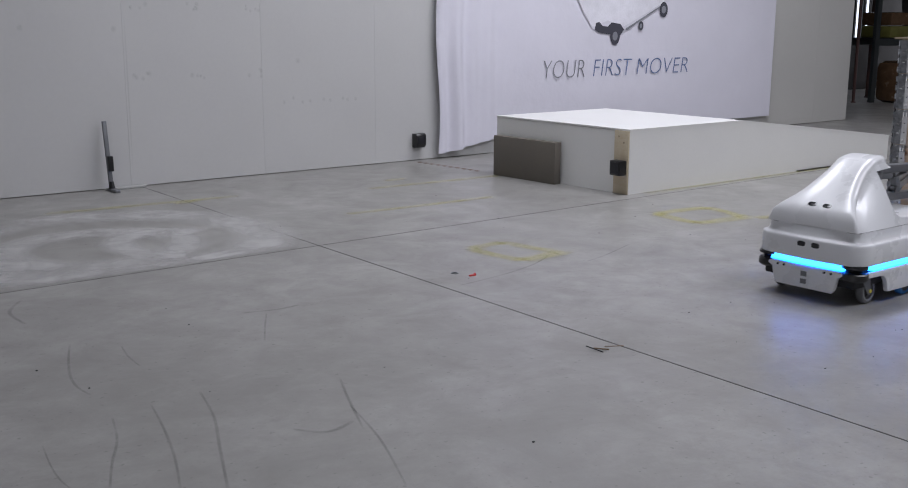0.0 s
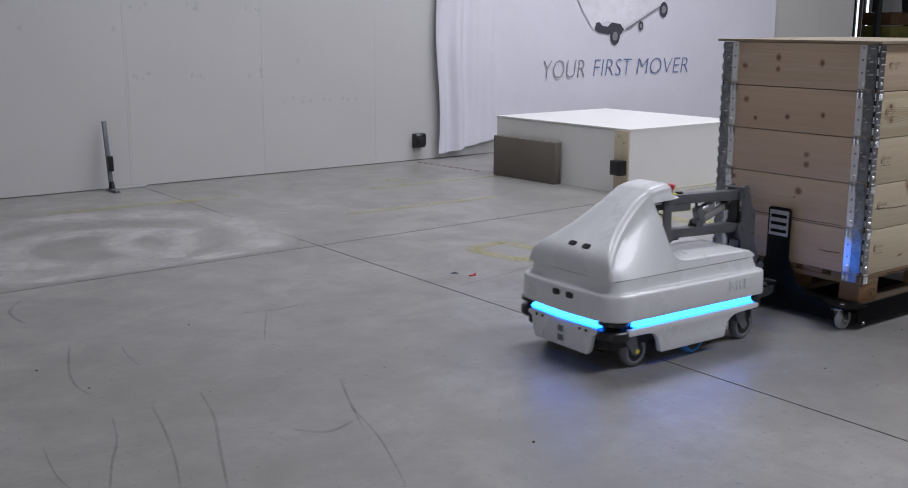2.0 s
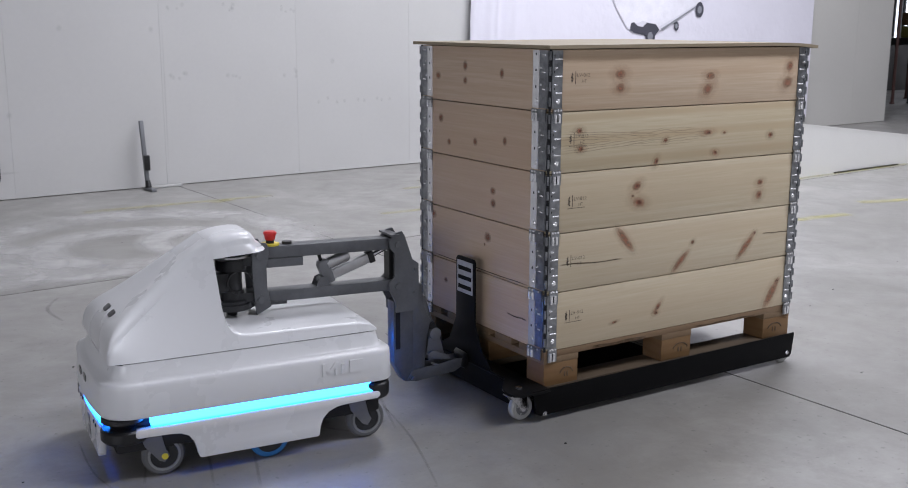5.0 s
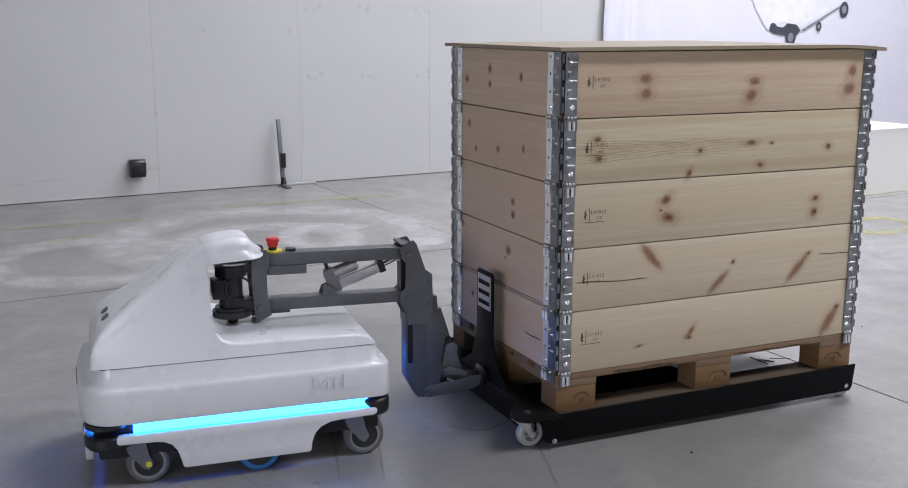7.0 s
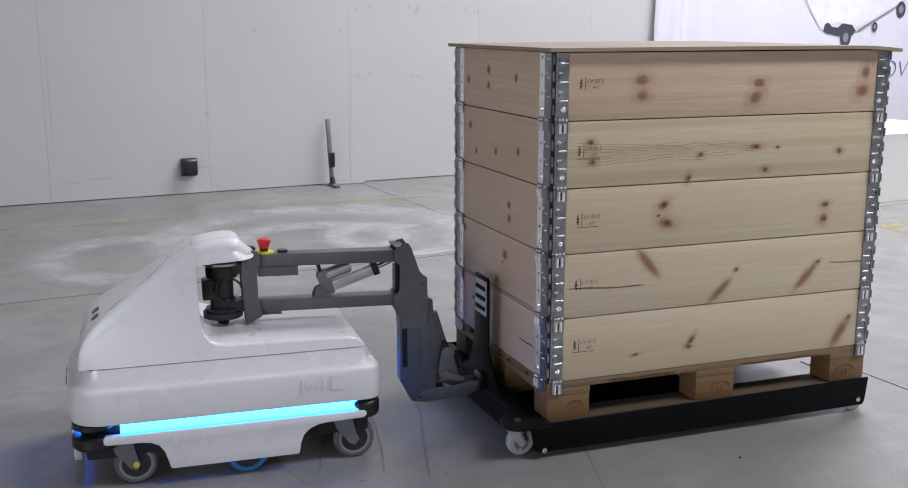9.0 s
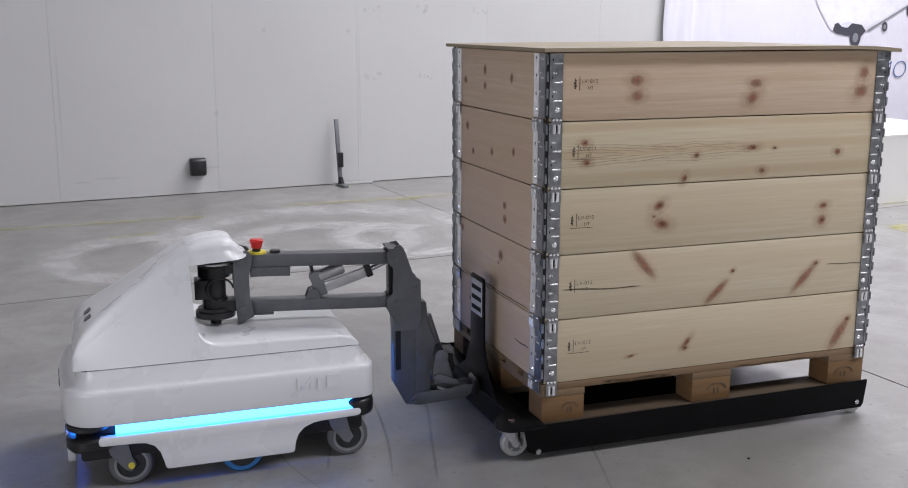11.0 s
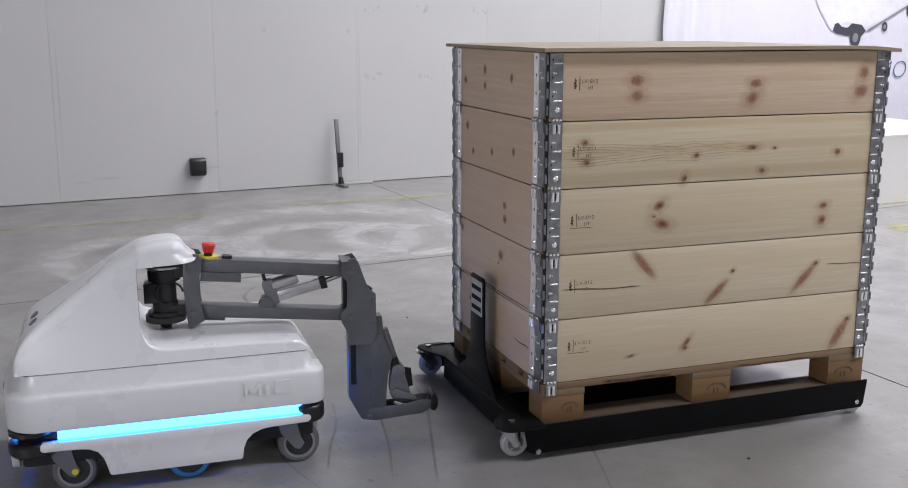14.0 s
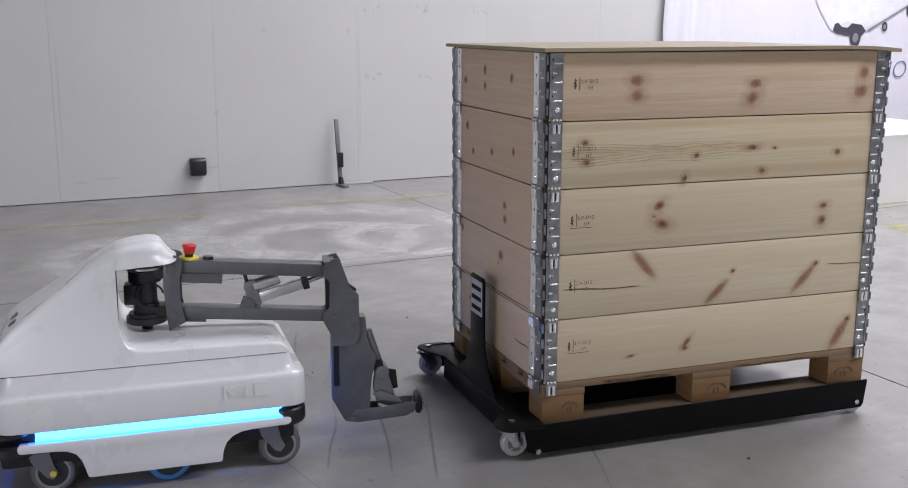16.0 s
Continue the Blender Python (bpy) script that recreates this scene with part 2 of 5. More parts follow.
M_FLOOR = concrete()
M_JOINT = worn("joint_filler", (0.022, 0.022, 0.022), 0.8)
M_WALL = worn("white_wall_panel", (0.49, 0.486, 0.477), 0.42, var=0.035, scale=1.2, fine=35, bump=0.05)
M_GREYP = worn("grey_white_panel", (0.48, 0.47, 0.445), 0.5, var=0.04, scale=1.2, fine=35, bump=0.05)
M_HALL = worn("grey_hall_wall", (0.26, 0.26, 0.26), 0.7, var=0.08, scale=0.6)
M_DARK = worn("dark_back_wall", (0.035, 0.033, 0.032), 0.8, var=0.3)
M_CLOTH = worn("white_banner_cloth", (0.635, 0.62, 0.685), 0.85, var=0.03, scale=2.0, fine=5, bump=0.3, dist=0.03)
M_INK_GREY = worn("grey_print", (0.21, 0.215, 0.24), 0.8)
M_INK_BLUE = worn("blue_print", (0.11, 0.155, 0.30), 0.8)
M_INK_PALE = worn("pale_grey_print", (0.60, 0.59, 0.645), 0.85)
M_INK_WHITE = worn("white_print", (0.68, 0.67, 0.72), 0.85)
M_INK_DARK = worn("dark_print", (0.05, 0.05, 0.065), 0.8)
M_SHELL = worn("white_gelcoat", (0.645, 0.65, 0.665), 0.28, var=0.014, scale=4, fine=40, bump=0.03, coat=0.16)
M_BLACKP = worn("black_plastic", (0.008, 0.008, 0.009), 0.35, var=0.2)
M_DARKCORE = worn("dark_chassis", (0.02, 0.02, 0.022), 0.6, var=0.25)
M_ARM = worn("grey_painted_steel", (0.096, 0.100, 0.108), 0.38, var=0.22, scale=14, fine=90, bump=0.06)
M_ARMDK = worn("dark_grey_steel", (0.018, 0.019, 0.021), 0.40, var=0.2, scale=12)
M_ALU = worn("brushed_aluminium", (0.56, 0.56, 0.57), 0.36, 1.0, var=0.1, scale=14)
M_ZINC = worn("galvanized_steel", (0.30, 0.31, 0.325), 0.33, 0.9, var=0.45, scale=26, fine=60, bump=0.2, dist=0.001)
# half-metal near-white zinc: window glints on the hinges put into the colour
M_ZINC_GLINT = worn("zinc_glint", (0.93, 0.93, 0.95), 0.22, 0.55, var=0.10, scale=30, fine=90, bump=0.6, dist=0.002)
M_CHROME = worn("bright_zinc_bolt", (0.62, 0.62, 0.64), 0.2, 1.0, var=0.1, scale=30, fine=90, bump=0.4, dist=0.002)
M_STEELBK = worn("black_painted_steel", (0.005, 0.005, 0.0055), 0.55, var=0.25, scale=10, fine=80, bump=0.1)
M_SATINBK = worn("black_satin_steel", (0.007, 0.007, 0.0075), 0.36, var=0.25, scale=10, fine=80, bump=0.1)
M_SATINBK.node_tree.nodes["Principled BSDF"].inputs["Specular IOR Level"].default_value = 0.07
M_RUBBER = worn("grey_rubber_tyre", (0.10, 0.102, 0.106), 0.7, var=0.12, scale=20)
M_RIM = worn("pale_grey_rim", (0.20, 0.205, 0.21), 0.5)
M_WHEELDK = worn("dark_wheel_hub", (0.022, 0.023, 0.025), 0.5)
M_FORK = worn("grey_caster_fork", (0.15, 0.155, 0.165), 0.42, 0.2)
M_PALEWHEEL = worn("pale_nylon_wheel", (0.38, 0.38, 0.37), 0.5)
M_BLUE = worn("blue_tyre", (0.03, 0.16, 0.42), 0.5)
M_RED = worn("red_button", (0.55, 0.02, 0.02), 0.35)
M_YELLOW = worn("yellow_plastic", (0.62, 0.52, 0.05), 0.45)
M_LENS = worn("dark_lens", (0.02, 0.02, 0.024), 0.15)
M_PINE_X, M_PINE_Y = pine("pine_board", "x", (0.96, 1.005, 0.995)), pine("pine_board_cross", "y", (1.02, 0.965, 0.985))
M_PINE_TOP = pine("pine_board_reddish", "x", (0.975, 0.935, 0.945), 0.35)
M_PINE_RING = pine("pine_board_cathedral", "x", (0.96, 1.01, 0.985), 1.0, 4.0)
M_PAL_X, M_PAL_Y = pine("pallet_wood", "x", (0.36, 0.295, 0.235)), pine("pallet_wood_cross", "y", (0.33, 0.27, 0.21))
# darker copy of the pallet wood: worn, with the shade underneath coloured in
M_PAL_SHADED = pine("shaded_pallet_wood", "x", (0.17, 0.15, 0.13))
M_BLOCK = pine("pallet_block_wood", "x", (0.33, 0.23, 0.13), 0.8, 9.0)
M_PLY = pine("plywood_lid", "x", (0.52, 0.53, 0.49), 0.2)
M_BOX = worn("white_laminate", (0.74, 0.735, 0.71), 0.35, var=0.03, scale=1.5)
M_BOARD = worn("brown_grey_board", (0.135, 0.12, 0.098), 0.6, var=0.10, scale=3, fine=50)
M_STAMP = worn("black_stamp_ink", (0.045, 0.036, 0.03), 0.8)
M_BURN = worn("burnt_brand_mark", (0.10, 0.07, 0.045), 0.8, var=0.4, scale=60)
M_LABEL = worn("grey_white_label", (0.36, 0.36, 0.36), 0.5, var=0.2, scale=70, fine=200)
M_LED = glow("blue_led_strip", (0.03, 0.16, 1.0), 16.0)
led_ = M_LED.node_tree
lt_, ls_, lr_ = led_.nodes.new("ShaderNodeTexCoord"), led_.nodes.new("ShaderNodeSeparateXYZ"), led_.nodes.new("ShaderNodeMapRange")
led_.links.new(lt_.outputs["Object"], ls_.inputs[0])
led_.links.new(ls_.outputs[2], lr_.inputs[0])
lr_.inputs[1].default_value, lr_.inputs[2].default_value = 0.167, 0.1985
lc_ = led_.nodes.new("ShaderNodeValToRGB")
# edges dimmed in the glow colour: lip shade above, soft bloom edge below
for p_, c_ in ((0.0, (0.004, 0.045, 0.34)), (0.25, (0.016, 0.16, 0.72)), (0.72, (0.018, 0.175, 0.72)), (1.0, (0.002, 0.022, 0.22))):
    el_ = lc_.color_ramp.elements.new(p_) if 0 < p_ < 1 else lc_.color_ramp.elements[0 if p_ == 0 else -1]
    el_.color = (*c_, 1)
led_.links.new(lr_.outputs[0], lc_.inputs[0])
led_.links.new(lc_.outputs[0], led_.nodes["Principled BSDF"].inputs["Emission Color"])
M_STEELBK.node_tree.nodes["Principled BSDF"].inputs["Specular IOR Level"].default_value = 0.06
M_DARKCORE.node_tree.nodes["Principled BSDF"].inputs["Specular IOR Level"].default_value = 0.2
M_KNOT = soft_mark("pine_knot", (0.40, 0.205, 0.125), 0.82, noisy=0.35, nscale=45, core=(0.25, 0.105, 0.062))
M_KNOTCORE = soft_mark("pine_knot_core", (0.15, 0.060, 0.034), 0.85, noisy=0.3, nscale=60)
M_KNOTSOFT = soft_mark("pine_stain", (0.50, 0.31, 0.19), 0.32, noisy=0.6, nscale=30)
M_SCUFF = soft_mark("dark_scuff", (0.11, 0.11, 0.11), 0.27, "ends", noisy=0.85, nscale=9)
M_CHALK = soft_mark("pale_dust_ring", (0.60, 0.59, 0.58), 0.62, "line", noisy=0.8, nscale=3.5)
M_YMARK = soft_mark("worn_yellow_paint", (0.50, 0.46, 0.13), 0.42, "line", noisy=0.95, nscale=9.0)
M_WSPOT = soft_mark("faint_wall_mark", (0.36, 0.35, 0.34), 0.13, noisy=0.5, nscale=60)
M_GRAIN = soft_mark("dark_grain_line", (0.36, 0.23, 0.13), 0.36, "ends", noisy=0.8, nscale=25)
M_CRACK = soft_mark("dark_crack", (0.10, 0.06, 0.03), 0.9, "ends", noisy=0.3, nscale=40)
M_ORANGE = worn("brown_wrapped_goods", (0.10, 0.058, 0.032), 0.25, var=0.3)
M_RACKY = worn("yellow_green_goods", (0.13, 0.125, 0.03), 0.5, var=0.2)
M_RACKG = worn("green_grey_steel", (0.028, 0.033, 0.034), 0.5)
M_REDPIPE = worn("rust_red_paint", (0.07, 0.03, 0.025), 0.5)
M_GLASS = glow("daylit_pane", (0.85, 0.9, 1.0), 1.6)
M_HAZ = worn("dark_brown_tape", (0.13, 0.065, 0.035), 0.6)

# ---------------- large structure ----------------
floor = box_part("floor", (-14, 24, -9.2, 16, -0.3, -0.002), M_JOINT)
tagged(floor, "grey polished concrete hall floor with saw-cut joints", "floor", kind="structure")
JX, JY = [-16, -8.7, -2.8, 3.12, 9.0, 14.9, 26], [-11, -6.5, -0.6, 5.272, 11.2, 18]
for jx0, jx1 in zip(JX, JX[1:]):
    for jy0, jy1 in zip(JY, JY[1:]):
        slab = box_part("slab", (jx0 + 0.0045, jx1 - 0.0045, jy0 + 0.0055, jy1 - 0.0055, -0.2, 0.0), M_FLOOR, floor)
        # the saw cuts run a little out of square
        for v in slab.data.vertices:
            v.co.x, v.co.y = v.co.x + 0.021 * (v.co.y - 3.9), v.co.y + 0.018 * (v.co.x - 3.0)

wall = box_part("wall_north", (-14, 13.38, 8.17, 8.32, 0, 6.8), M_GREYP)
tagged(wall, "white panelled partition wall with fine vertical joints", "wall", kind="structure")
WX = [13.38, 12.58, 11.40, 10.22, 9.04, 7.86, 6.68, 5.50, 4.34, 3.14, 1.97, 0.79, -0.39, -1.57, -2.75, -3.93, -5.11, -14]
for wx1, wx0 in zip(WX, WX[1:]):
    box_part("panel", (wx0 + 0.0006, wx1 - 0.0006, 8.14, 8.17, 0.006, 6.8), M_GREYP if wx0 > 11.0 else M_WALL, wall)

spots = mb()
rs = random.Random(4)
for gx in (3.27, 3.74, 4.24):
    for gz in (1.41, 0.87):
        for k in range(5):
            w = rs.uniform(0.012, 0.024)
            uv_disc(spots, (gx + rs.uniform(-0.07, 0.10), 8.139, gz + rs.uniform(-0.025, 0.035)), (w, 0, 0), (0, 0, w * 1.1), 10)
for sx, sz in ((2.37, 1.25), (3.07, 1.24), (4.69, 0.97), (1.97, 0.62)):
    uv_disc(spots, (sx, 8.139, sz), (0.026, 0, 0), (0, 0, 0.03), 10)
for k in range(9):
    uv_disc(spots, (4.55 + 0.095 * k + rs.uniform(-0.03, 0.03), 8.139, 0.63 + rs.uniform(-0.02, 0.02)), (0.018, 0, 0), (0, 0, 0.022), 10)
for sx, sz, w, hh in ((1.15, 0.16, 0.14, 0.012), (0.95, 0.14, 0.08, 0.01), (0.83, 0.75, 0.01, 0.5), (3.16, 0.75, 0.008, 0.7), (1.92, 0.20, 0.10, 0.012)):
    uv_disc(spots, (sx, 8.1388, sz), (w, 0, 0), (0, 0, hh), 12)
tagged(part("wall_mark", spots, M_WSPOT, wall, "faint filled screw holes and smudges"), kind="stuff")

south = box_part("wall_south", (-14, 24, -9.2, -9.0, 0, 6.8), M_HALL)
tagged(south, "grey hall wall with a high window row", "wall", kind="structure")
tagged(box_part("wall_west", (-6.2, -6.0, -9.2, 8.14, 0, 6.8), M_HALL), "grey hall end wall", "wall", kind="structure")
tagged(box_part("wall_east", (24, 24.2, -9.2, 16, 0, 6.8), M_HALL), "grey hall end wall", "wall", kind="structure")
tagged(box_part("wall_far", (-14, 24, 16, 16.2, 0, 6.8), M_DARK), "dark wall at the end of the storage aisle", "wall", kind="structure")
tagged(box_part("ceiling", (-14, 24, -9.2, 16, 6.8, 7.0), M_HALL), "grey hall ceiling with long roof lights", "ceiling", kind="structure")

# floor marks
def ribbon_mark(name, pts, width, material, label, taper=True, z=0.0012):
    bm = mb()
    n = 24
    dense = []
    for i in range(n + 1):
        s = i / n * (len(pts) - 1)
        k = min(int(s), len(pts) - 2)
        p0, p1, p2, p3 = (Vector(pts[max(0, min(len(pts) - 1, j))]) for j in (k - 1, k, k + 1, k + 2))
        u = s - k
        dense.append(0.5 * ((2 * p1) + (p2 - p0) * u + (2 * p0 - 5 * p1 + 4 * p2 - p3) * u * u + (3 * p1 - p0 - 3 * p2 + p3) * u ** 3))
    uv_ribbon(bm, dense, [width * 0.6 * (0.5 + 0.5 * math.sin(math.pi * (0.1 + 0.8 * i / n))) if taper else width for i in range(n + 1)], z)
    return part(name, bm, material, floor, label, smooth=0)


for i, (pts, w) in enumerate((
        (((1.38, 5.05), (1.27, 4.85), (1.27, 4.61)), 0.04), (((1.33, 4.22), (1.25, 4.0), (1.19, 3.8), (1.17, 3.66), (1.18, 3.55)), 0.025),
        (((1.16, 3.30), (1.10, 3.1), (1.02, 2.93), (0.95, 2.76)), 0.022), (((1.31, 3.34), (1.26, 3.12), (1.19, 2.87), (1.10, 2.62)), 0.022),
        (((1.50, 3.36), (1.43, 3.1), (1.33, 2.85), (1.21, 2.55)), 0.025), (((1.97, 3.17), (1.87, 2.95), (1.76, 2.69)), 0.025),
        (((1.85, 2.92), (1.76, 2.6), (1.62, 2.26)), 0.02), (((2.19, 4.14), (2.08, 3.95), (1.97, 3.75)), 0.02), (((2.10, 4.20), (2.26, 4.16), (2.38, 4.17)), 0.05),
        (((3.19, 4.0), (3.55, 4.05), (3.85, 4.14), (4.05, 4.25)), 0.03), (((4.10, 4.0), (4.3, 4.05), (4.65, 4.18)), 0.025),
        (((1.48, 4.05), (1.45, 3.9), (1.44, 3.75)), 0.02), (((1.58, 2.84), (1.66, 2.75), (1.78, 2.78)), 0.04),
        (((0.9, 2.6), (0.86, 2.9), (0.9, 3.2)), 0.015))):
    ribbon_mark("scuff_mark", pts, w, M_SCUFF, "thin dark tyre scuff", z=0.0012 + 0.0001 * i)


def ring_mark(cx, cy, rx, ry, width, turn=0.0, part_of=1.0, z=0.003):
    bm = mb()
    n = 72
    dense = [(cx + rx * math.cos(turn + 2 * math.pi * part_of * i / n), cy + ry * math.sin(turn + 2 * math.pi * part_of * i / n)) for i in range(n + 1)]
    uv_ribbon(bm, dense, [width] * (n + 1), z)
    for v in bm.verts:
        v.co.y = max(v.co.y, 5.275 + 0.018 * (v.co.x - 3.0))
    part("dust_ring", bm, M_CHALK, floor, "pale dusty swirl", smooth=0)


ring_mark(2.18, 6.1, 0.92, 0.92, 0.50)
ring_mark(2.08, 5.98, 0.50, 0.48, 0.36, z=0.0034)
ring_mark(1.05, 5.95, 0.52, 0.55, 0.34, z=0.0038)
ring_mark(2.5, 5.85, 0.30, 0.4, 0.30, 0.6, 0.6, z=0.0042)

ymark = 0
for pts, w in ((((3.82, 4.66), (4.07, 4.68)), 0.05), (((4.07, 4.68), (4.14, 4.30), (4.16, 4.2)), 0.05), (((4.12, 4.25), (3.84, 4.23)), 0.06), (((3.84, 4.23), (3.80, 4.45), (3.80, 4.66)), 0.05),
               (((5.55, 4.78), (6.05, 4.72)), 0.06), (((6.05, 4.72), (5.95, 4.28)), 0.06), (((5.95, 4.30), (5.50, 4.36)), 0.07), (((5.50, 4.36), (5.55, 4.78)), 0.06),
               (((5.98, 4.24), (6.25, 4.20), (6.5, 4.16)), 0.05), (((3.85, 6.05), (4.5, 6.02), (5.12, 6.01)), 0.05), (((3.08, 7.15), (3.25, 7.2)), 0.07),
               (((4.95, 7.2), (5.15, 7.18)), 0.05), (((2.2, 7.3), (2.9, 7.25), (3.6, 7.2)), 0.05), (((0.9, 6.6), (1.2, 6.65)), 0.06), (((0.2, 7.2), (0.9, 7.15), (1.6, 7.1)), 0.05),
               (((6.2, 5.43), (7.5, 5.42), (9.5, 5.41)), 0.04), (((7.0, 4.4), (7.6, 4.2), (8.4, 4.0)), 0.08), (((4.6, 6.9), (5.9, 6.85)), 0.05)):
    ymark += 1
    ribbon_mark("paint_mark", pts, w * (2.6 if ymark < 10 else 1.8), M_YMARK, "worn yellow floor paint", taper=False, z=0.0022 + 0.0001 * ymark)
bm = mb()
for k in range(10):
    x, y = 5.90 + 0.006 * k, 7.99 - 0.088 * k
    box(bm, x - 0.018, x + 0.018, y - 0.02, y + 0.02, 0.0, 0.003)
tagged(part("tape_dash", bm, M_HAZ, floor, "dashed dark tape line"), kind="stuff")

# ---------------- wall things ----------------
def banner():
    bm = mb()
    nx, nz = 150, 16
    x0, x1, z1 = 6.18, 11.52, 3.4
    grid = []
    for i in range(nx + 1):
        x = x0 + (x1 - x0) * (i / nx) ** 1.25
        fold = max(0.0, 1 - (x - x0) / 0.85)
        zb = 0.055 + 0.10 * min(1, max(0, (x - 6.3) / 0.6))
        col = []
        for j in range(nz + 1):
            z = zb + (z1 - zb) * (j / nz)
            y = 8.085 + 0.03 * fold ** 0.6 * (math.sin(x * 31 + 0.5 * math.sin(z * 2.2)) + 0.7 * math.sin(x * 17.3 + 0.9 * z)) * (1 - 0.45 * j / nz) - 0.02 * fold
            y += 0.006 * math.sin(x * 5 + 0.6 * z) * max(0, 0.6 - j / nz)
            xx = x + 0.02 * fold * math.sin(z * 4.0)
            col.append(bm.verts.new((xx, y, z)))
        grid.append(col)
    for a, b in zip(grid, grid[1:]):
        for j in range(nz):
            bm.faces.new((a[j], b[j], b[j + 1], a[j + 1]))
    bmesh.ops.recalc_face_normals(bm, faces=bm.faces)
    bmesh.ops.solidify(bm, geom=bm.faces[:], thickness=0.003)
    ob = part("banner", bm, M_CLOTH, smooth=80)
    tagged(ob, "large white cloth banner with printed slogan hung on the wall", "banner")
    bm = mb()
    cyl(bm, (6.15, 8.10, 3.4), (11.55, 8.10, 3.4), 0.02)
    part("rail", bm, M_ALU, ob, "aluminium hanging rail")
    return ob


def lettering(name, text, x0, x1, y, z0, capital, material, parent, shear=0.2, rot=None, thin=-0.012, label=""):
    """Flat letters fitted between x0 and x1 on a wall that faces -y."""
    cu = bpy.data.curves.new(name, "FONT")
    cu.body, cu.size, cu.shear, cu.extrude, cu.fill_mode, cu.resolution_u = text, 1.0, shear, 0.0, "FRONT", 6
    cu.offset = thin
    tmp = new(name, cu)
    me = bpy.data.meshes.new_from_object(tmp.evaluated_get(bpy.context.evaluated_depsgraph_get()))
    bpy.data.objects.remove(tmp)
    xs = [v.co.x for v in me.vertices]
    ys = [v.co.y for v in me.vertices]
    sx, sy = (x1 - x0) / (max(xs) - min(xs)), capital / (max(ys) - min(ys))
    for v in me.vertices:
        v.co = ((v.co.x - min(xs)) * sx + x0, y, (v.co.y - min(ys)) * sy + z0)
    me.materials.append(material)
    ob = new(name, me)
    ob.parent = parent
    if label:
        tagged(ob, label)
    return ob


BAN = banner()
YB = 8.073
lettering("slogan_word", "YOUR", 7.56, 8.16, YB, 0.735, 0.185, M_INK_GREY, BAN, 0.16, thin=-0.021, label="grey slanted capitals")
lettering("slogan_word", "FIRST", 8.29, 8.90, YB, 0.74, 0.18, M_INK_BLUE, BAN, 0.16, thin=-0.021, label="dark blue slanted capitals")
lettering("slogan_word", "MOVER", 8.98, 9.86, YB, 0.745, 0.175, M_INK_BLUE, BAN, 0.16, thin=-0.021, label="dark blue slanted capitals")


def print_shape(name, pts, material, layer):
    bm = mb()
    bm.faces.new([bm.verts.new((x - 0.11, YB - 0.0006 * layer, z)) for x, z in pts])
    part(name, bm, material, BAN, smooth=0)


print_shape("printed_outline", ((8.088, 1.625), (8.21, 1.43), (8.36, 1.247), (8.45, 1.22), (8.9, 1.235), (9.2, 1.385), (9.51, 1.52), (9.605, 1.625), (9.66, 2.0), (9.2, 2.3), (8.3, 2.2), (8.0, 1.9)), M_INK_PALE, 1)
print_shape("printed_body", ((8.10, 1.63), (8.22, 1.44), (8.37, 1.26), (8.60, 1.33), (8.86, 1.27), (9.18, 1.40), (9.48, 1.53), (9.58, 1.63), (9.64, 1.98), (9.2, 2.26), (8.32, 2.16), (8.04, 1.9)), M_INK_WHITE, 2)
print_shape("printed_gap", ((8.40, 1.235), (8.42, 1.305), (8.47, 1.315), (8.52, 1.275), (8.60, 1.265), (8.66, 1.310), (8.80, 1.295), (8.86, 1.235), (8.80, 1.175), (8.60, 1.185), (8.46, 1.205)), M_INK_DARK, 3)
for wx, wz, wr in ((8.72, 1.165, 0.095), (9.13, 1.275, 0.05), (9.50, 1.455, 0.085)):
    print_shape("printed_wheel", [(wx + wr * 0.8 * math.cos(a), wz + wr * math.sin(a)) for a in [i * math.pi / 12 for i in range(24)]], M_INK_DARK, 4)
    print_shape("printed_hub", [(wx + wr * 0.42 * math.cos(a), wz + wr * 0.5 * math.sin(a)) for a in [i * math.pi / 10 for i in range(20)]], M_INK_GREY, 5)
print_shape("printed_skirt", ((8.88, 1.245), (9.16, 1.37), (9.46, 1.505), (9.46, 1.49), (9.15, 1.345), (8.90, 1.225)), M_INK_GREY, 3)


def socket_box(x, z, y=8.14, w=0.115, hgt=0.135):
    bm = mb()
    prism(bm, ((y, z), (y - 0.055, z), (y - 0.075, z + 0.03), (y - 0.075, z + hgt - 0.02), (y - 0.06, z + hgt), (y, z + hgt)), "yz", x, x + w)
    bevel(bm, 0.006)
    ob = part("beacon_box", bm, M_BLACKP)
    tagged(ob, "small black plastic box fixed low on the white wall", "box", group="black boxes")
    box_part("cover", (x + 0.015, x + w - 0.015, y - 0.079, y - 0.074, z + 0.04, z + hgt - 0.03), M_LENS, ob, bev=0.001)
    return ob


socket_box(5.92, 0.125)
socket_box(1.745, 0.145)


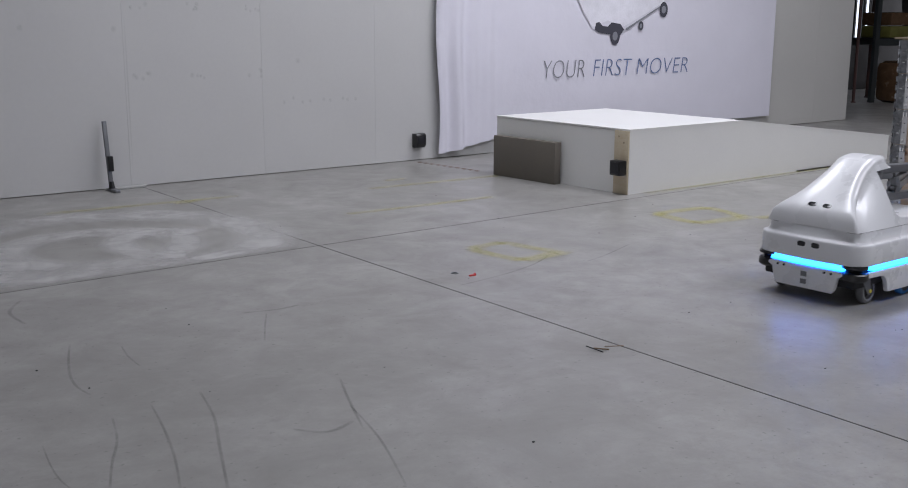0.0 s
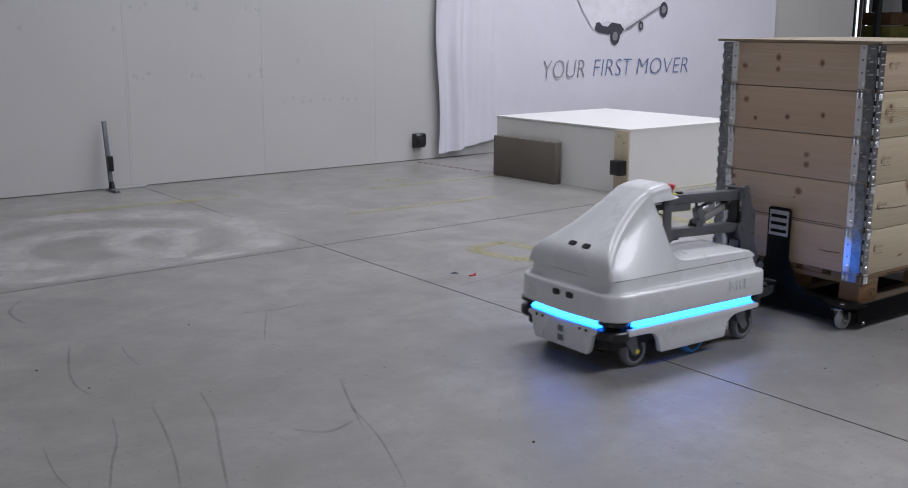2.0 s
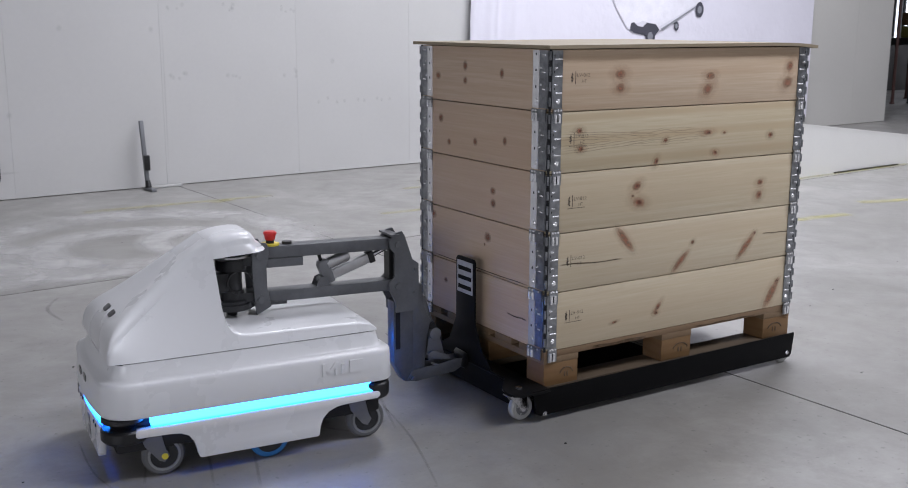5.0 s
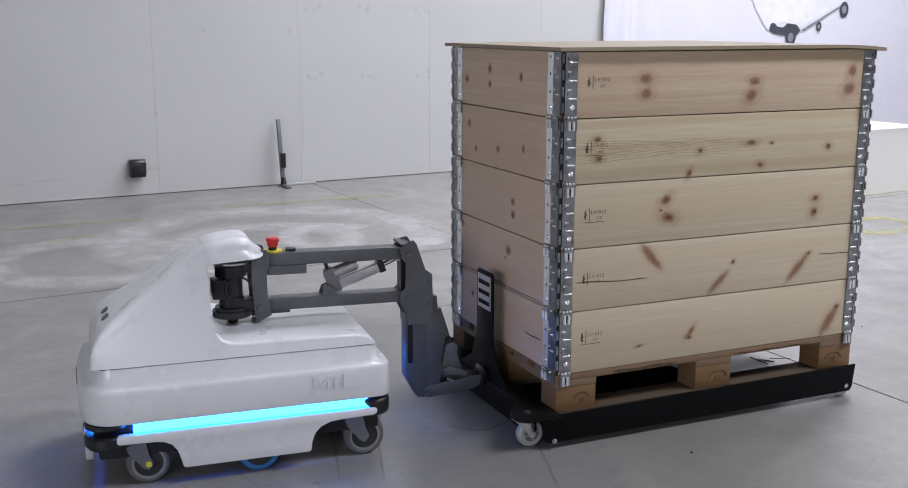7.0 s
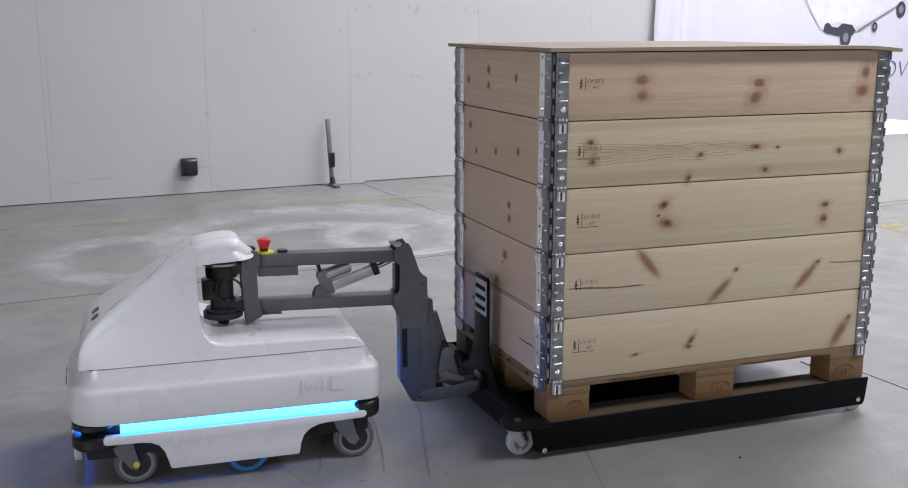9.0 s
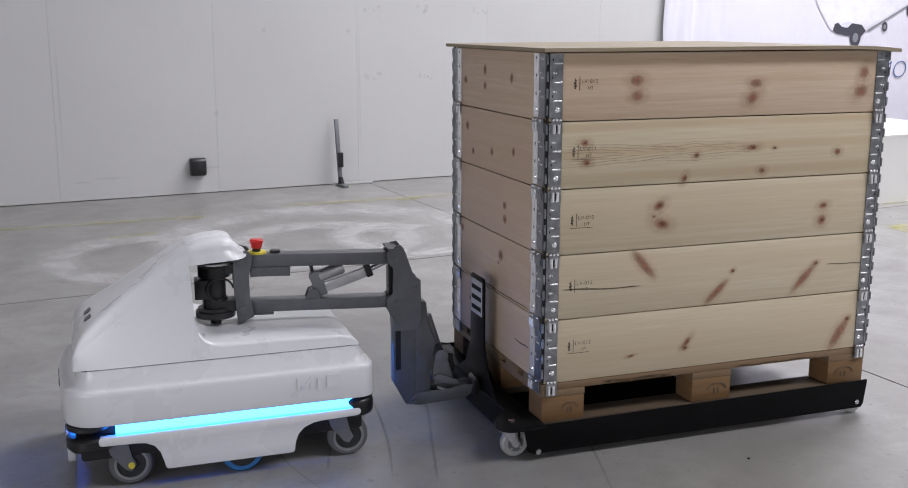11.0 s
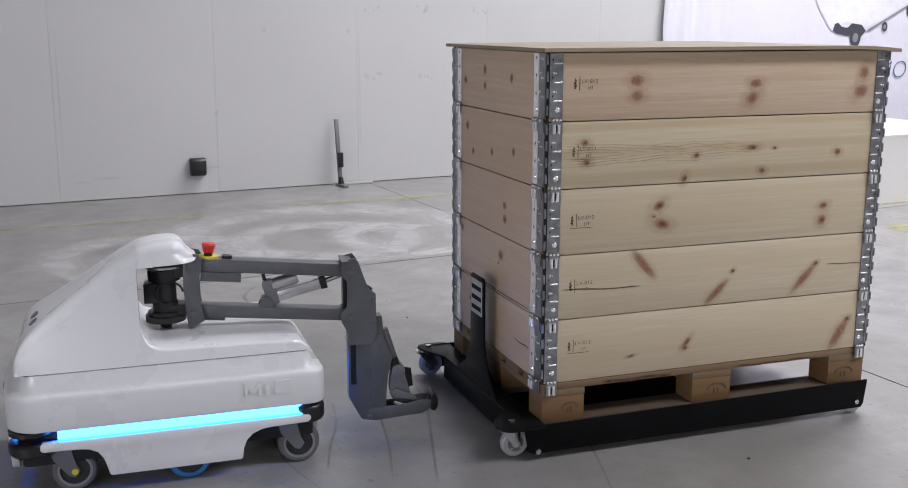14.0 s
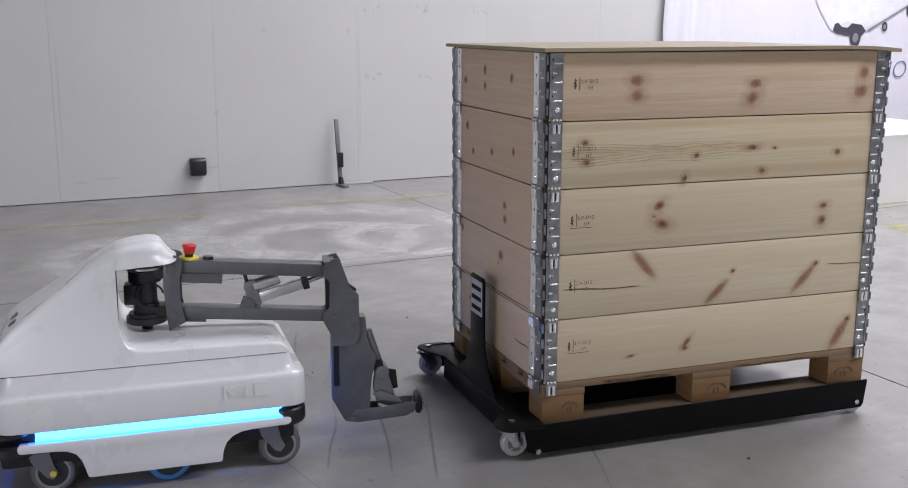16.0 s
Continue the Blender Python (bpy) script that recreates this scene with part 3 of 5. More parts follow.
def floor_stand():
    root = new("upright_stand")
    root.matrix_world = pose(2.935, 8.02, 0, 0, 0, 0)
    tagged(root, "thin grey metal upright on an angled foot leaning at the wall", "stand")
    bm = mb()
    box(bm, -0.016, 0.016, -0.012, 0.012, 0.01, 0.545)
    bevel(bm, 0.003)
    part("upright", bm, M_FORK, root, at=pose(0.0, 0, 0, -4.5, 0, 0) @ pose(0, 0, 0, 0, -1.5, 0))
    bm = mb()
    box(bm, -0.02, 0.022, -0.02, 0.02, 0.155, 0.275)
    bevel(bm, 0.006)
    part("clamp", bm, M_BLACKP, root, "black clamp")
    box_part("foot", (-0.02, 0.30, 0.04, 0.075, 0.0, 0.018), M_PALEWHEEL, root, "pale foot bar", 0.004)
    box_part("foot", (-0.02, 0.02, -0.13, 0.04, 0.0, 0.022), M_FORK, root, bev=0.004)
    cy_ = mb()
    cyl(cy_, (0, -0.01, 0.02), (0.0, 0.0, 0.075), 0.026, 0.018)
    part("joint", cy_, M_BLACKP, root)
    return root


floor_stand()


def platform():
    root = new("ramp_platform")
    root.matrix_world = pose(0, 0, 0)
    tagged(root, "low white laminated platform with a ramp down one end", "platform")
    X0, X1, X2, Y0, Y1 = 6.03, 7.40, 9.77, 5.46, 7.02
    bm = mb()
    prism(bm, ((X0, 0), (X0, 0.492), (X1, 0.492), (X2, 0.222), (X2, 0)), "xz", Y0, Y0 + 0.02)
    part("side_panel", bm, M_BOX, root)
    bm = mb()
    prism(bm, ((X0, 0), (X0, 0.492), (X1, 0.492), (X2, 0.222), (X2, 0)), "xz", Y1 - 0.02, Y1)
    part("side_panel", bm, M_BOX, root)
    box_part("front_panel", (X0 + 0.002, X0 + 0.02, Y0 + 0.021, Y1 - 0.021, 0, 0.488), M_BOX, root)
    box_part("end_panel", (X2 - 0.02, X2 - 0.001, Y0 + 0.021, Y1 - 0.021, 0, 0.215), M_BOX, root)
    box_part("top_panel", (X0 - 0.004, X1, Y0 - 0.004, Y1 + 0.004, 0.492, 0.504), M_BOX, root)
    bm = mb()
    prism(bm, ((X1, 0.492), (X1, 0.504), (X2 + 0.004, 0.234), (X2 + 0.004, 0.222)), "xz", Y0 - 0.004, Y1 + 0.004)
    part("ramp_panel", bm, M_BOX, root)
    box_part("corner_post", (X0 - 0.012, X0 + 0.001, Y0 + 0.004, Y0 + 0.15, 0, 0.490), M_PINE_X, root, "bare pine corner board", 0.002)
    for z in (0.445, 0.40):
        bm = mb()
        uv_disc(bm, (X0 - 0.0126, Y0 + 0.05 + 1.2 * (z - 0.4), z), (0, 0.009, 0), (0, 0, 0.011), 10)
        part("knot", bm, M_KNOT, root, smooth=0)
    box_part("skirting", (X0 + 2.2, X0 + 3.2, Y0 - 0.03, Y0 - 0.012, 0, 0.012), M_BLACKP, root, "loose black rubber strip")
    return root


platform()


def lean_board():
    ob = box_part("leaning_board", (-0.07, 0, 0, 0.755, 0, 0.345), M_BOARD, None, bev=0.004, at=pose(6.005, 6.185, 0.0, 0, 0, 1.0))
    return tagged(ob, "thick brown-grey board standing against the white platform", "board")


lean_board()
bb = mb()
box(bb, 0, 0.075, 0, 0.11, 0, 0.115)
bevel(bb, 0.008)
ob = part("beacon_box", bb, M_BLACKP, at=pose(5.944, 5.475, 0.15))
tagged(ob, "small black plastic box fixed on the pine corner board", "box", group="black boxes")
box_part("cover", (-0.004, 0.001, 0.012, 0.098, 0.015, 0.10), M_LENS, ob)

# loose bits on the floor
def litter(kind, label, x, y, build, material):
    bm = mb()
    build(bm)
    ob = part(kind, bm, material, at=pose(x, y, 0.0))
    tagged(ob, label, "litter")


litter("twig", "thin dry splinter lying on the concrete", 2.98, 2.85, lambda bm: (cyl(bm, (0, 0, 0.004), (0.035, -0.05, 0.004), 0.003, n=8)), M_PAL_X)
litter("twig", "thin dry splinter lying on the concrete", 3.03, 2.84, lambda bm: (cyl(bm, (0, 0, 0.004), (0.05, -0.06, 0.012), 0.002, n=8)), M_PAL_X)
litter("twig", "dark bent splinter lying on the concrete", 2.97, 2.79, lambda bm: (cyl(bm, (0, 0, 0.004), (-0.005, 0.09, 0.008), 0.0025, n=8)), M_DARKCORE)
litter("plastic_scrap", "small red plastic scrap on the floor", 3.39, 4.13, lambda bm: (box(bm, -0.02, 0.02, -0.006, 0.006, 0, 0.006), cyl(bm, (0.02, 0, 0.004), (0.03, 0.02, 0.004), 0.005, n=8)), M_RED)
litter("washer", "small grey ring on the floor", 3.35, 4.23, lambda bm: lathe(bm, ((0.011, 0.0), (0.02, 0.0), (0.02, 0.004), (0.011, 0.004)), "z", n=16, hollow=True), M_FORK)
crumbs = mb()
rs = random.Random(9)
for k in range(60):
    x, y = rs.uniform(0.6, 6.5), rs.uniform(2.0, 7.6)
    s = rs.uniform(0.0014, 0.0035)
    box(crumbs, x - s, x + s, y - s * 0.7, y + s * 0.7, 0, s)
tagged(part("grit", crumbs, M_DARKCORE), "scattered dark grit on the concrete floor", "grit", kind="stuff")

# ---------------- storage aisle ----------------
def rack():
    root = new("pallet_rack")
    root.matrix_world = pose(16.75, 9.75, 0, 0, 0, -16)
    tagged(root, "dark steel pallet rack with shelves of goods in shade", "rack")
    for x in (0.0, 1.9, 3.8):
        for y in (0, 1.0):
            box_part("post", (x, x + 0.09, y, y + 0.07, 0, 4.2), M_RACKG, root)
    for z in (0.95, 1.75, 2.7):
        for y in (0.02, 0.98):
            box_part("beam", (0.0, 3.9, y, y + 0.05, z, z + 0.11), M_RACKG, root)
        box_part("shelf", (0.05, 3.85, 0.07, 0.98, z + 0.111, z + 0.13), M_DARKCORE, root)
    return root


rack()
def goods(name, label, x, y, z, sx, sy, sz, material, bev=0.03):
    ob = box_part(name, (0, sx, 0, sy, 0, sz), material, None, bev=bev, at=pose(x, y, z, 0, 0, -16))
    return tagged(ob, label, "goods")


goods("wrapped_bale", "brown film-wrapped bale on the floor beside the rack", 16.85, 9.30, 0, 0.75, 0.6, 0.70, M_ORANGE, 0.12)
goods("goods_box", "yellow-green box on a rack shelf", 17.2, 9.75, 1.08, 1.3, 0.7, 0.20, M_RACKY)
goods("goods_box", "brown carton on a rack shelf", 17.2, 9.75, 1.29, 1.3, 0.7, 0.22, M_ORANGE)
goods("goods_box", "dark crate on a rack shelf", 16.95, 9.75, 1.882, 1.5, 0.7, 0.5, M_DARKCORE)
for px, py, r, m, nm, lb in ((16.50, 9.92, 0.026, M_REDPIPE, "pipe", "rust-red vertical pipe in the aisle"), (16.92, 9.86, 0.03, M_RACKG, "column", "green-grey steel column in the aisle"),
                             (17.9, 10.5, 0.03, M_REDPIPE, "pipe", "rust-red vertical pipe in the aisle")):
    bm = mb()
    cyl(bm, (0, 0, 0), (0, 0, 6.8), r)
    cyl(bm, (0, 0, 0), (0, 0, 0.02), r * 1.6)
    tagged(part(nm, bm, m, at=pose(px, py, 0)), lb, nm)
win = new("window_1")
win.matrix_world = pose(19.65, 11.9, 0)
tagged(win, "narrow daylit window strips at the end of the aisle", "window", kind="structure")
for k, wx in enumerate((0.0, 0.34)):
    box_part("pane", (wx, wx + 0.10, 0, 0.02, 0.95, 2.6), M_GLASS, win)
    box_part("frame", (wx - 0.05, wx - 0.002, -0.01, 0.03, 0.9, 2.65), M_RACKG, win)
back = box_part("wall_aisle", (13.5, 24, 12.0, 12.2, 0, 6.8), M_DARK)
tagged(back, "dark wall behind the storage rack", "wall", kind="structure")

# ---------------- robot ----------------
WR = 0.0625


def hood_section(x, zt, wb, wt, r, dip=0.0, zb=0.3525, flank=None):
    """Half-rounded trapezoid across the hood at one station."""
    side = []
    for i in range(7):
        u = i / 6
        bulge = 0.012 * min(1, (zt - r - zb) / 0.27) * math.sin(math.pi * u)
        h = (zt - r - zb) * u
        side.append((flank(h) if flank else wb + (wt - wb) * u + bulge, zb + h))
    for i in range(1, 6):
        a = radians(90 * i / 5)
        side.append((wt - r + r * math.cos(a), zt - r + r * math.sin(a)))
    top = [(wt - r) * k / 4 for k in (3, 2, 1, 0, -1, -2, -3)]
    pts = [(x, y, z) for y, z in side]
    pts += [(x, y, zt - dip * max(0, 1 - (y / max(1e-6, (wt - r) * 0.85)) ** 4)) for y in top]
    pts += [(x, -y, z) for y, z in side[::-1]]
    return pts


def caster(parent, x, y, tyre, hub, fork, trail=0.035, cap=None):
    """Swivel caster: the fork is the part, its wheel a keyed sub-part. x, y: wheel centre."""
    bm = mb()
    for s in (-0.024, 0.020):
        prism(bm, ((trail - 0.028, 0.128), (trail + 0.028, 0.128), (trail + 0.02, 0.10), (0.016, WR - 0.012), (0.0, WR - 0.018), (-0.014, WR), (-0.004, WR + 0.02)), "xz", s, s + 0.004)
    box(bm, trail - 0.03, trail + 0.03, -0.024, 0.024, 0.124, 0.131)
    cyl(bm, (trail, 0, 0.131), (trail, 0, 0.15), 0.022)
    f = part("caster", bm, fork, parent, "grey swivel caster fork", at=pose(x, y, 0))
    bm = mb()
    lathe(bm, ((0.040, -0.017), (0.055, -0.017), (0.0605, -0.012), (WR, -0.004), (WR, 0.004), (0.0605, 0.012), (0.055, 0.017), (0.040, 0.017)), n=32, hollow=True)
    w = part("wheel", bm, tyre, f, "grey rubber tyre", at=pose(0, 0, WR))
    bm = mb()
    lathe(bm, ((0.008, -0.019), (0.014, -0.019), (0.014, -0.0125), (0.0405, -0.0125), (0.0405, 0.0125), (0.014, 0.0125), (0.014, 0.019), (0.008, 0.019)), n=24)
    for k in range(5):
        a = 2 * math.pi * k / 5
        for s in (-1, 1):
            cyl(bm, (0.027 * math.cos(a), s * 0.0120, 0.027 * math.sin(a)), (0.027 * math.cos(a), s * 0.0145, 0.027 * math.sin(a)), 0.006, n=8)
    me = make_mesh("hub", bm, hub)
    me.materials.append(tyre)
    # hub and tyre turn as one sub-part
    joined = mb()
    joined.from_mesh(w.data)
    nf = len(joined.faces)
    joined.from_mesh(me)
    nh = len(joined.faces)
    for sd in (-1, 1):
        lathe(joined, ((0.0405, sd * 0.0165), (0.0475, sd * 0.0165), (0.0475, sd * 0.0178), (0.0405, sd * 0.0178)), n=32, hollow=True)
    joined.faces.ensure_lookup_table()
    for i, fc in enumerate(joined.faces):
        fc.material_index = 0 if i < nf else 1 if i < nh else 2
    joined.to_mesh(w.data)
    joined.free()
    w.data.materials.append(hub)
    w.data.materials.append(M_RIM)
    if cap is not None:
        bm = mb()
        cyl(bm, (0, 0.0242, WR), (0, 0.029, WR), 0.009, n=14)
        part("axle_cap", bm, cap, f, "small yellow axle cap")
    return w


ROBOT = new("mobile_robot")
tagged(ROBOT, "white mobile towing robot with blue light strips and hook arm", "robot")
WHEELS = []


def shell_ring(inset, z):
    """Outline of the shell: tight rear corners, wide front corners and a slightly bowed nose."""
    xr, xf, hy, rr, rf, bow = -0.436 + inset, 0.461 - inset, 0.290 - inset, 0.050 - 0.5 * inset, 0.076 - inset, 0.028
    out = []
    for cx, cy, a0, r in ((xf - bow - rf, hy - rf, 0, rf), (xr + rr, hy - rr, 90, rr), (xr + rr, -hy + rr, 180, rr), (xf - bow - rf, -hy + rf, 270, rf)):
        for i in range(11):
            a = radians(a0 + 9 * i)
            out.append((cx + r * math.cos(a), cy + r * math.sin(a)))
    for i in range(1, 10):
        out.append((xf - bow, (hy - rf) * (i / 5 - 1)))
    return [(x + (bow * (1 - min(1, abs(y) / hy) ** 2) * min(1, x / 0.3) ** 4 if x > 0 else 0), y, z) for x, y in out]


def robot_body():
    # main shell
    bm = mb()
    rings = []
    for z, inset, r in ((0.198, 0.010, 0.05), (0.2005, 0.002, 0.058), (0.206, 0.0, 0.06), (0.286, 0.002, 0.06), (0.2945, 0.0035, 0.058), (0.2988, 0.0065, 0.052), (0.3010, 0.012, 0.046),
                        (0.3035, 0.023, 0.04), (0.310, 0.0295, 0.038), (0.332, 0.037, 0.037), (0.350, 0.041, 0.036)):
        rings.append(shell_ring(inset, z))
    loft(bm, rings)
    part("shell", bm, M_SHELL, ROBOT, "glossy white moulded shell", smooth=40)
    bm = mb()
    loft(bm, [round_rect(-0.391, 0.405, 0.244, 0.034, z, 6) for z in (0.348, 0.3545)])
    part("seam", bm, M_DARKCORE, ROBOT, "dark joint line")
    # hood tower
    bm = mb()
    st = ((0.4190, 0.362, 0.229, 0.225, 0.004, 0), (0.4165, 0.378, 0.237, 0.228, 0.008, 0), (0.4120, 0.397, 0.242, 0.228, 0.013, 0), (0.4050, 0.414, 0.244, 0.226, 0.019, 0), (0.3955, 0.428, 0.245, 0.219, 0.026, 0), (0.385, 0.440, 0.246, 0.213, 0.033, 0.001),
          (0.370, 0.453, 0.247, 0.204, 0.038, 0.003), (0.350, 0.468, 0.248, 0.190, 0.041, 0.005), (0.325, 0.486, 0.249, 0.173, 0.043, 0.007), (0.28, 0.518, 0.249, 0.149, 0.044, 0.009), (0.22, 0.560, 0.249, 0.127, 0.042, 0.009),
          (0.16, 0.601, 0.249, 0.110, 0.040, 0.006), (0.12, 0.626, 0.249, 0.105, 0.036, 0.004), (0.097, 0.638, 0.249, 0.104, 0.032, 0.002), (0.079, 0.648, 0.249, 0.104, 0.028, 0.001))
    loft(bm, [hood_section(*s) for s in st])
    part("hood", bm, M_SHELL, ROBOT, "tall white wedge-shaped hood", smooth=38)
    # visor over the arm pivot
    bm = mb()
    vr = []
    for x, zt, wt, fl, zb in ((0.094, 0.6345, 0.092, 0.006, 0.604), (0.076, 0.6500, 0.100, 0.012, 0.598), (0.05, 0.657, 0.100, 0.014, 0.600), (0.02, 0.663, 0.098, 0.014, 0.602), (-0.02, 0.666, 0.096, 0.014, 0.603), (-0.042, 0.664, 0.092, 0.016, 0.604),
                          (-0.054, 0.658, 0.086, 0.022, 0.605), (-0.062, 0.647, 0.080, 0.028, 0.606), (-0.070, 0.634, 0.072, 0.034, 0.607), (-0.080, 0.624, 0.062, 0.038, 0.608), (-0.091, 0.618, 0.044, 0.036, 0.609), (-0.097, 0.615, 0.02, 0.026, 0.610)):
        r = min(0.03, (zt - zb) * 0.75)
        vr.append(hood_section(x, zt, wt + fl, wt, r, 0.0, zb))
    loft(bm, vr)
    part("visor", bm, M_SHELL, ROBOT, "overhanging white visor lip", smooth=50)
    # rear deck, with a rounded rise into the hood
    bm = mb()
    dk = []
    for x, zt in ((0.0792, 0.475), (0.0755, 0.442), (0.0685, 0.420), (0.055, 0.402), (0.032, 0.393), (0.0, 0.389), (-0.10, 0.388), (-0.25, 0.386), (-0.34, 0.383), (-0.372, 0.378), (-0.386, 0.366), (-0.392, 0.358)):
        r = min(0.012, (zt - 0.353) * 0.45)
        h = zt - r - 0.3525
        back = 0.002 * max(0, -x - 0.25) / 0.14
        flank = lambda q: 0.249 - 0.5395 * q + 0.012 * math.sin(math.pi * q / 0.2725) - back
        dk.append(hood_section(x, zt, 0.249, flank(h), r, 0.0, flank=flank))
    loft(bm, dk)
    part("deck", bm, M_SHELL, ROBOT, "flat white rear deck", smooth=38)
    # flat dark sheet on the closed hood end, in place of a shaded hollow
    bm = mb()
    prism(bm, ((-0.196, 0.432), (-0.118, 0.588), (-0.104, 0.597), (0.104, 0.597), (0.118, 0.588), (0.196, 0.432), (0.185, 0.415), (-0.185, 0.415)), "yz", 0.0778, 0.0786)
    part("hood_recess", bm, M_DARKCORE, ROBOT, "dark sheet standing for the shaded open back of the hood")
    # chassis core, skirts, bumpers
    box_part("chassis", (-0.40, 0.41, -0.245, 0.245, 0.085, 0.199), M_DARKCORE, ROBOT, "dark underbody", 0.01)
    arch = [(0.355, 0.166), (0.362, 0.158), (0.362, 0.148), (0.355, 0.141), (0.26, 0.139), (0.235, 0.136), (0.212, 0.125), (0.198, 0.105), (0.190, 0.08), (0.184, 0.056), (0.178, 0.052),
            (-0.178, 0.052), (-0.184, 0.056), (-0.188, 0.085), (-0.197, 0.108), (-0.215, 0.126), (-0.242, 0.137), (-0.27, 0.140), (-0.376, 0.143), (-0.386, 0.150), (-0.386, 0.160), (-0.379, 0.166)]
    for s in (1, -1):
        bm = mb()
        prism(bm, arch, "xz", s * 0.262, s * 0.286)
        bevel(bm, 0.003, 2, 40)
        part("skirt", bm, M_SHELL, ROBOT, "white side skirt with wheel arches")
        bm = mb()
        prism(bm, ((s * 0.281, 0.167), (s * 0.262, 0.1985), (s * 0.25, 0.1985), (s * 0.25, 0.167)), "yz", -0.362, 0.314)
        part("light_strip", bm, M_LED, ROBOT, "glowing pale blue light strip")
    for s, xe in ((1, 0.447), (-1, -0.427)):
        bm = mb()
        prism(bm, ((-0.185, 0.166), (-0.20, 0.158), (-0.20, 0.146), (-0.178, 0.135), (-0.165, 0.075), (-0.150, 0.055), (0.150, 0.055), (0.165, 0.075), (0.178, 0.135), (0.20, 0.146), (0.20, 0.158), (0.185, 0.166)), "yz", xe - s * 0.022, xe)
        bevel(bm, 0.003, 2, 40)
        bp = part("bumper", bm, M_SHELL, ROBOT, "white bumper plate")
        if s > 0:
            for yy in (-0.145, -0.11, 0.11, 0.145):
                b2 = mb()
                cyl(b2, (xe - 0.001, yy, 0.150), (xe + 0.003, yy, 0.150), 0.006, n=12)
                part("sensor", b2, M_LENS, bp)
            for z in (0.125, 0.088):
                box_part("badge", (xe, xe + 0.0015, -0.016, 0.016, z - 0.012, z + 0.012), M_FORK, bp, "small grey badge")
        bm = mb()
        loft(bm, [[(xe - s * d + (0.014 * (1 - (y / 0.195) ** 2) - 0.006 if s > 0 else 0.0), y, z) for d, z in ((0.004, 0.167), (0.022, 0.1985), (0.04, 0.1985), (0.04, 0.167))] for y in [0.195 * k / 8 for k in range(-8, 9)]])
        part("light_strip", bm, M_LED, ROBOT, "glowing pale blue light strip")
    for sx, x in ((1, 0.380), (-1, -0.380)):
        for s in (1, -1):
            bm = mb()
            if sx > 0:
                lathe(bm, ((0.060, 0.124), (0.067, 0.133), (0.067, 0.158), (0.061, 0.164), (0.040, 0.1665)), "z", (x, s * 0.222, 0), 28)
            else:
                lathe(bm, ((0.044, 0.134), (0.052, 0.139), (0.056, 0.147), (0.056, 0.178), (0.052, 0.186), (0.044, 0.191)), "z", (x, s * 0.227, 0), 28)
            part("scanner", bm, M_BLACKP, ROBOT, "black corner laser scanner")
            if sx > 0:
                bm = mb()
                lathe(bm, ((0.036, 0.1665), (0.040, 0.176), (0.060, 0.186), (0.060, 0.1975)), "z", (x + 0.004, s * 0.226, 0), 28)
                part("scanner_cap", bm, M_BLACKP, ROBOT)
    # round sensor windows
    for x, y, z, pitch in ((0.4590, -0.016, 0.272, 0), (0.4570, 0.058, 0.272, 0), (0.3690, -0.029, 0.4505, -52), (0.3690, 0.049, 0.4505, -52)):
        bm = mb()
        ring = [(0.0, 0.021 * math.copysign(abs(math.cos(a)) ** 0.6, math.cos(a)), 0.0125 * math.copysign(abs(math.sin(a)) ** 0.6, math.sin(a))) for a in [2 * math.pi * i / 24 for i in range(24)]]
        loft(bm, [[(-0.012, p[1], p[2]) for p in ring], [(0.0025, p[1], p[2]) for p in ring], [(0.003, p[1] * 0.8, p[2] * 0.75) for p in ring]])
        part("sensor_window", bm, M_LENS, ROBOT, "dark oval sensor window", at=pose(x, y, z, 0, pitch, 0))
    # raised mark on the shell sides, as plain blocks
    for s in (1, -1):
        for x0, x1, kind in ((-0.245, -0.195, 0), (-0.268, -0.256, 1), (-0.325, -0.283, 2)):
            bm = mb()
            y0, y1 = s * 0.284, s * 0.2925
            if kind == 0:
                prism(bm, ((x0, 0.243), (x0, 0.282), (x0 + 0.009, 0.282), ((x0 + x1) / 2, 0.262), (x1 - 0.009, 0.282), (x1, 0.282), (x1, 0.243), (x1 - 0.010, 0.243), (x1 - 0.010, 0.264), ((x0 + x1) / 2, 0.248), (x0 + 0.010, 0.264), (x0 + 0.010, 0.243)), "xz", y0, y1)
            else:
                box(bm, x0, x1, min(y0, y1), max(y0, y1), 0.243, 0.275 if kind == 1 else 0.282)
            part("raised_mark", bm, M_SHELL, ROBOT, smooth=0)
    # casters and drive wheels
    for x, y, cp in ((0.277, 0.226, M_YELLOW), (0.277, -0.226, M_YELLOW), (-0.357, 0.222, None), (-0.357, -0.222, None)):
        WHEELS.append((caster(ROBOT, x, y, M_RUBBER, M_WHEELDK, M_FORK, cap=cp), 1.0, "robot"))
    for s in (1, -1):
        bm = mb()
        lathe(bm, ((0.045, -0.02), (0.056, -0.02), (WR, -0.012), (WR, 0.012), (0.056, 0.02), (0.045, 0.02)), n=32, hollow=True)
        w = part("drive_wheel", bm, M_BLUE, ROBOT, "blue-tyred drive wheel", at=pose(-0.036, s * 0.236, WR))
        bm = mb()
        lathe(bm, ((0.01, -0.022), (0.0455, -0.018), (0.0455, 0.018), (0.01, 0.022)), n=24)
        part("hub", bm, M_WHEELDK, w)
        WHEELS.append((w, 1.0, "robot"))


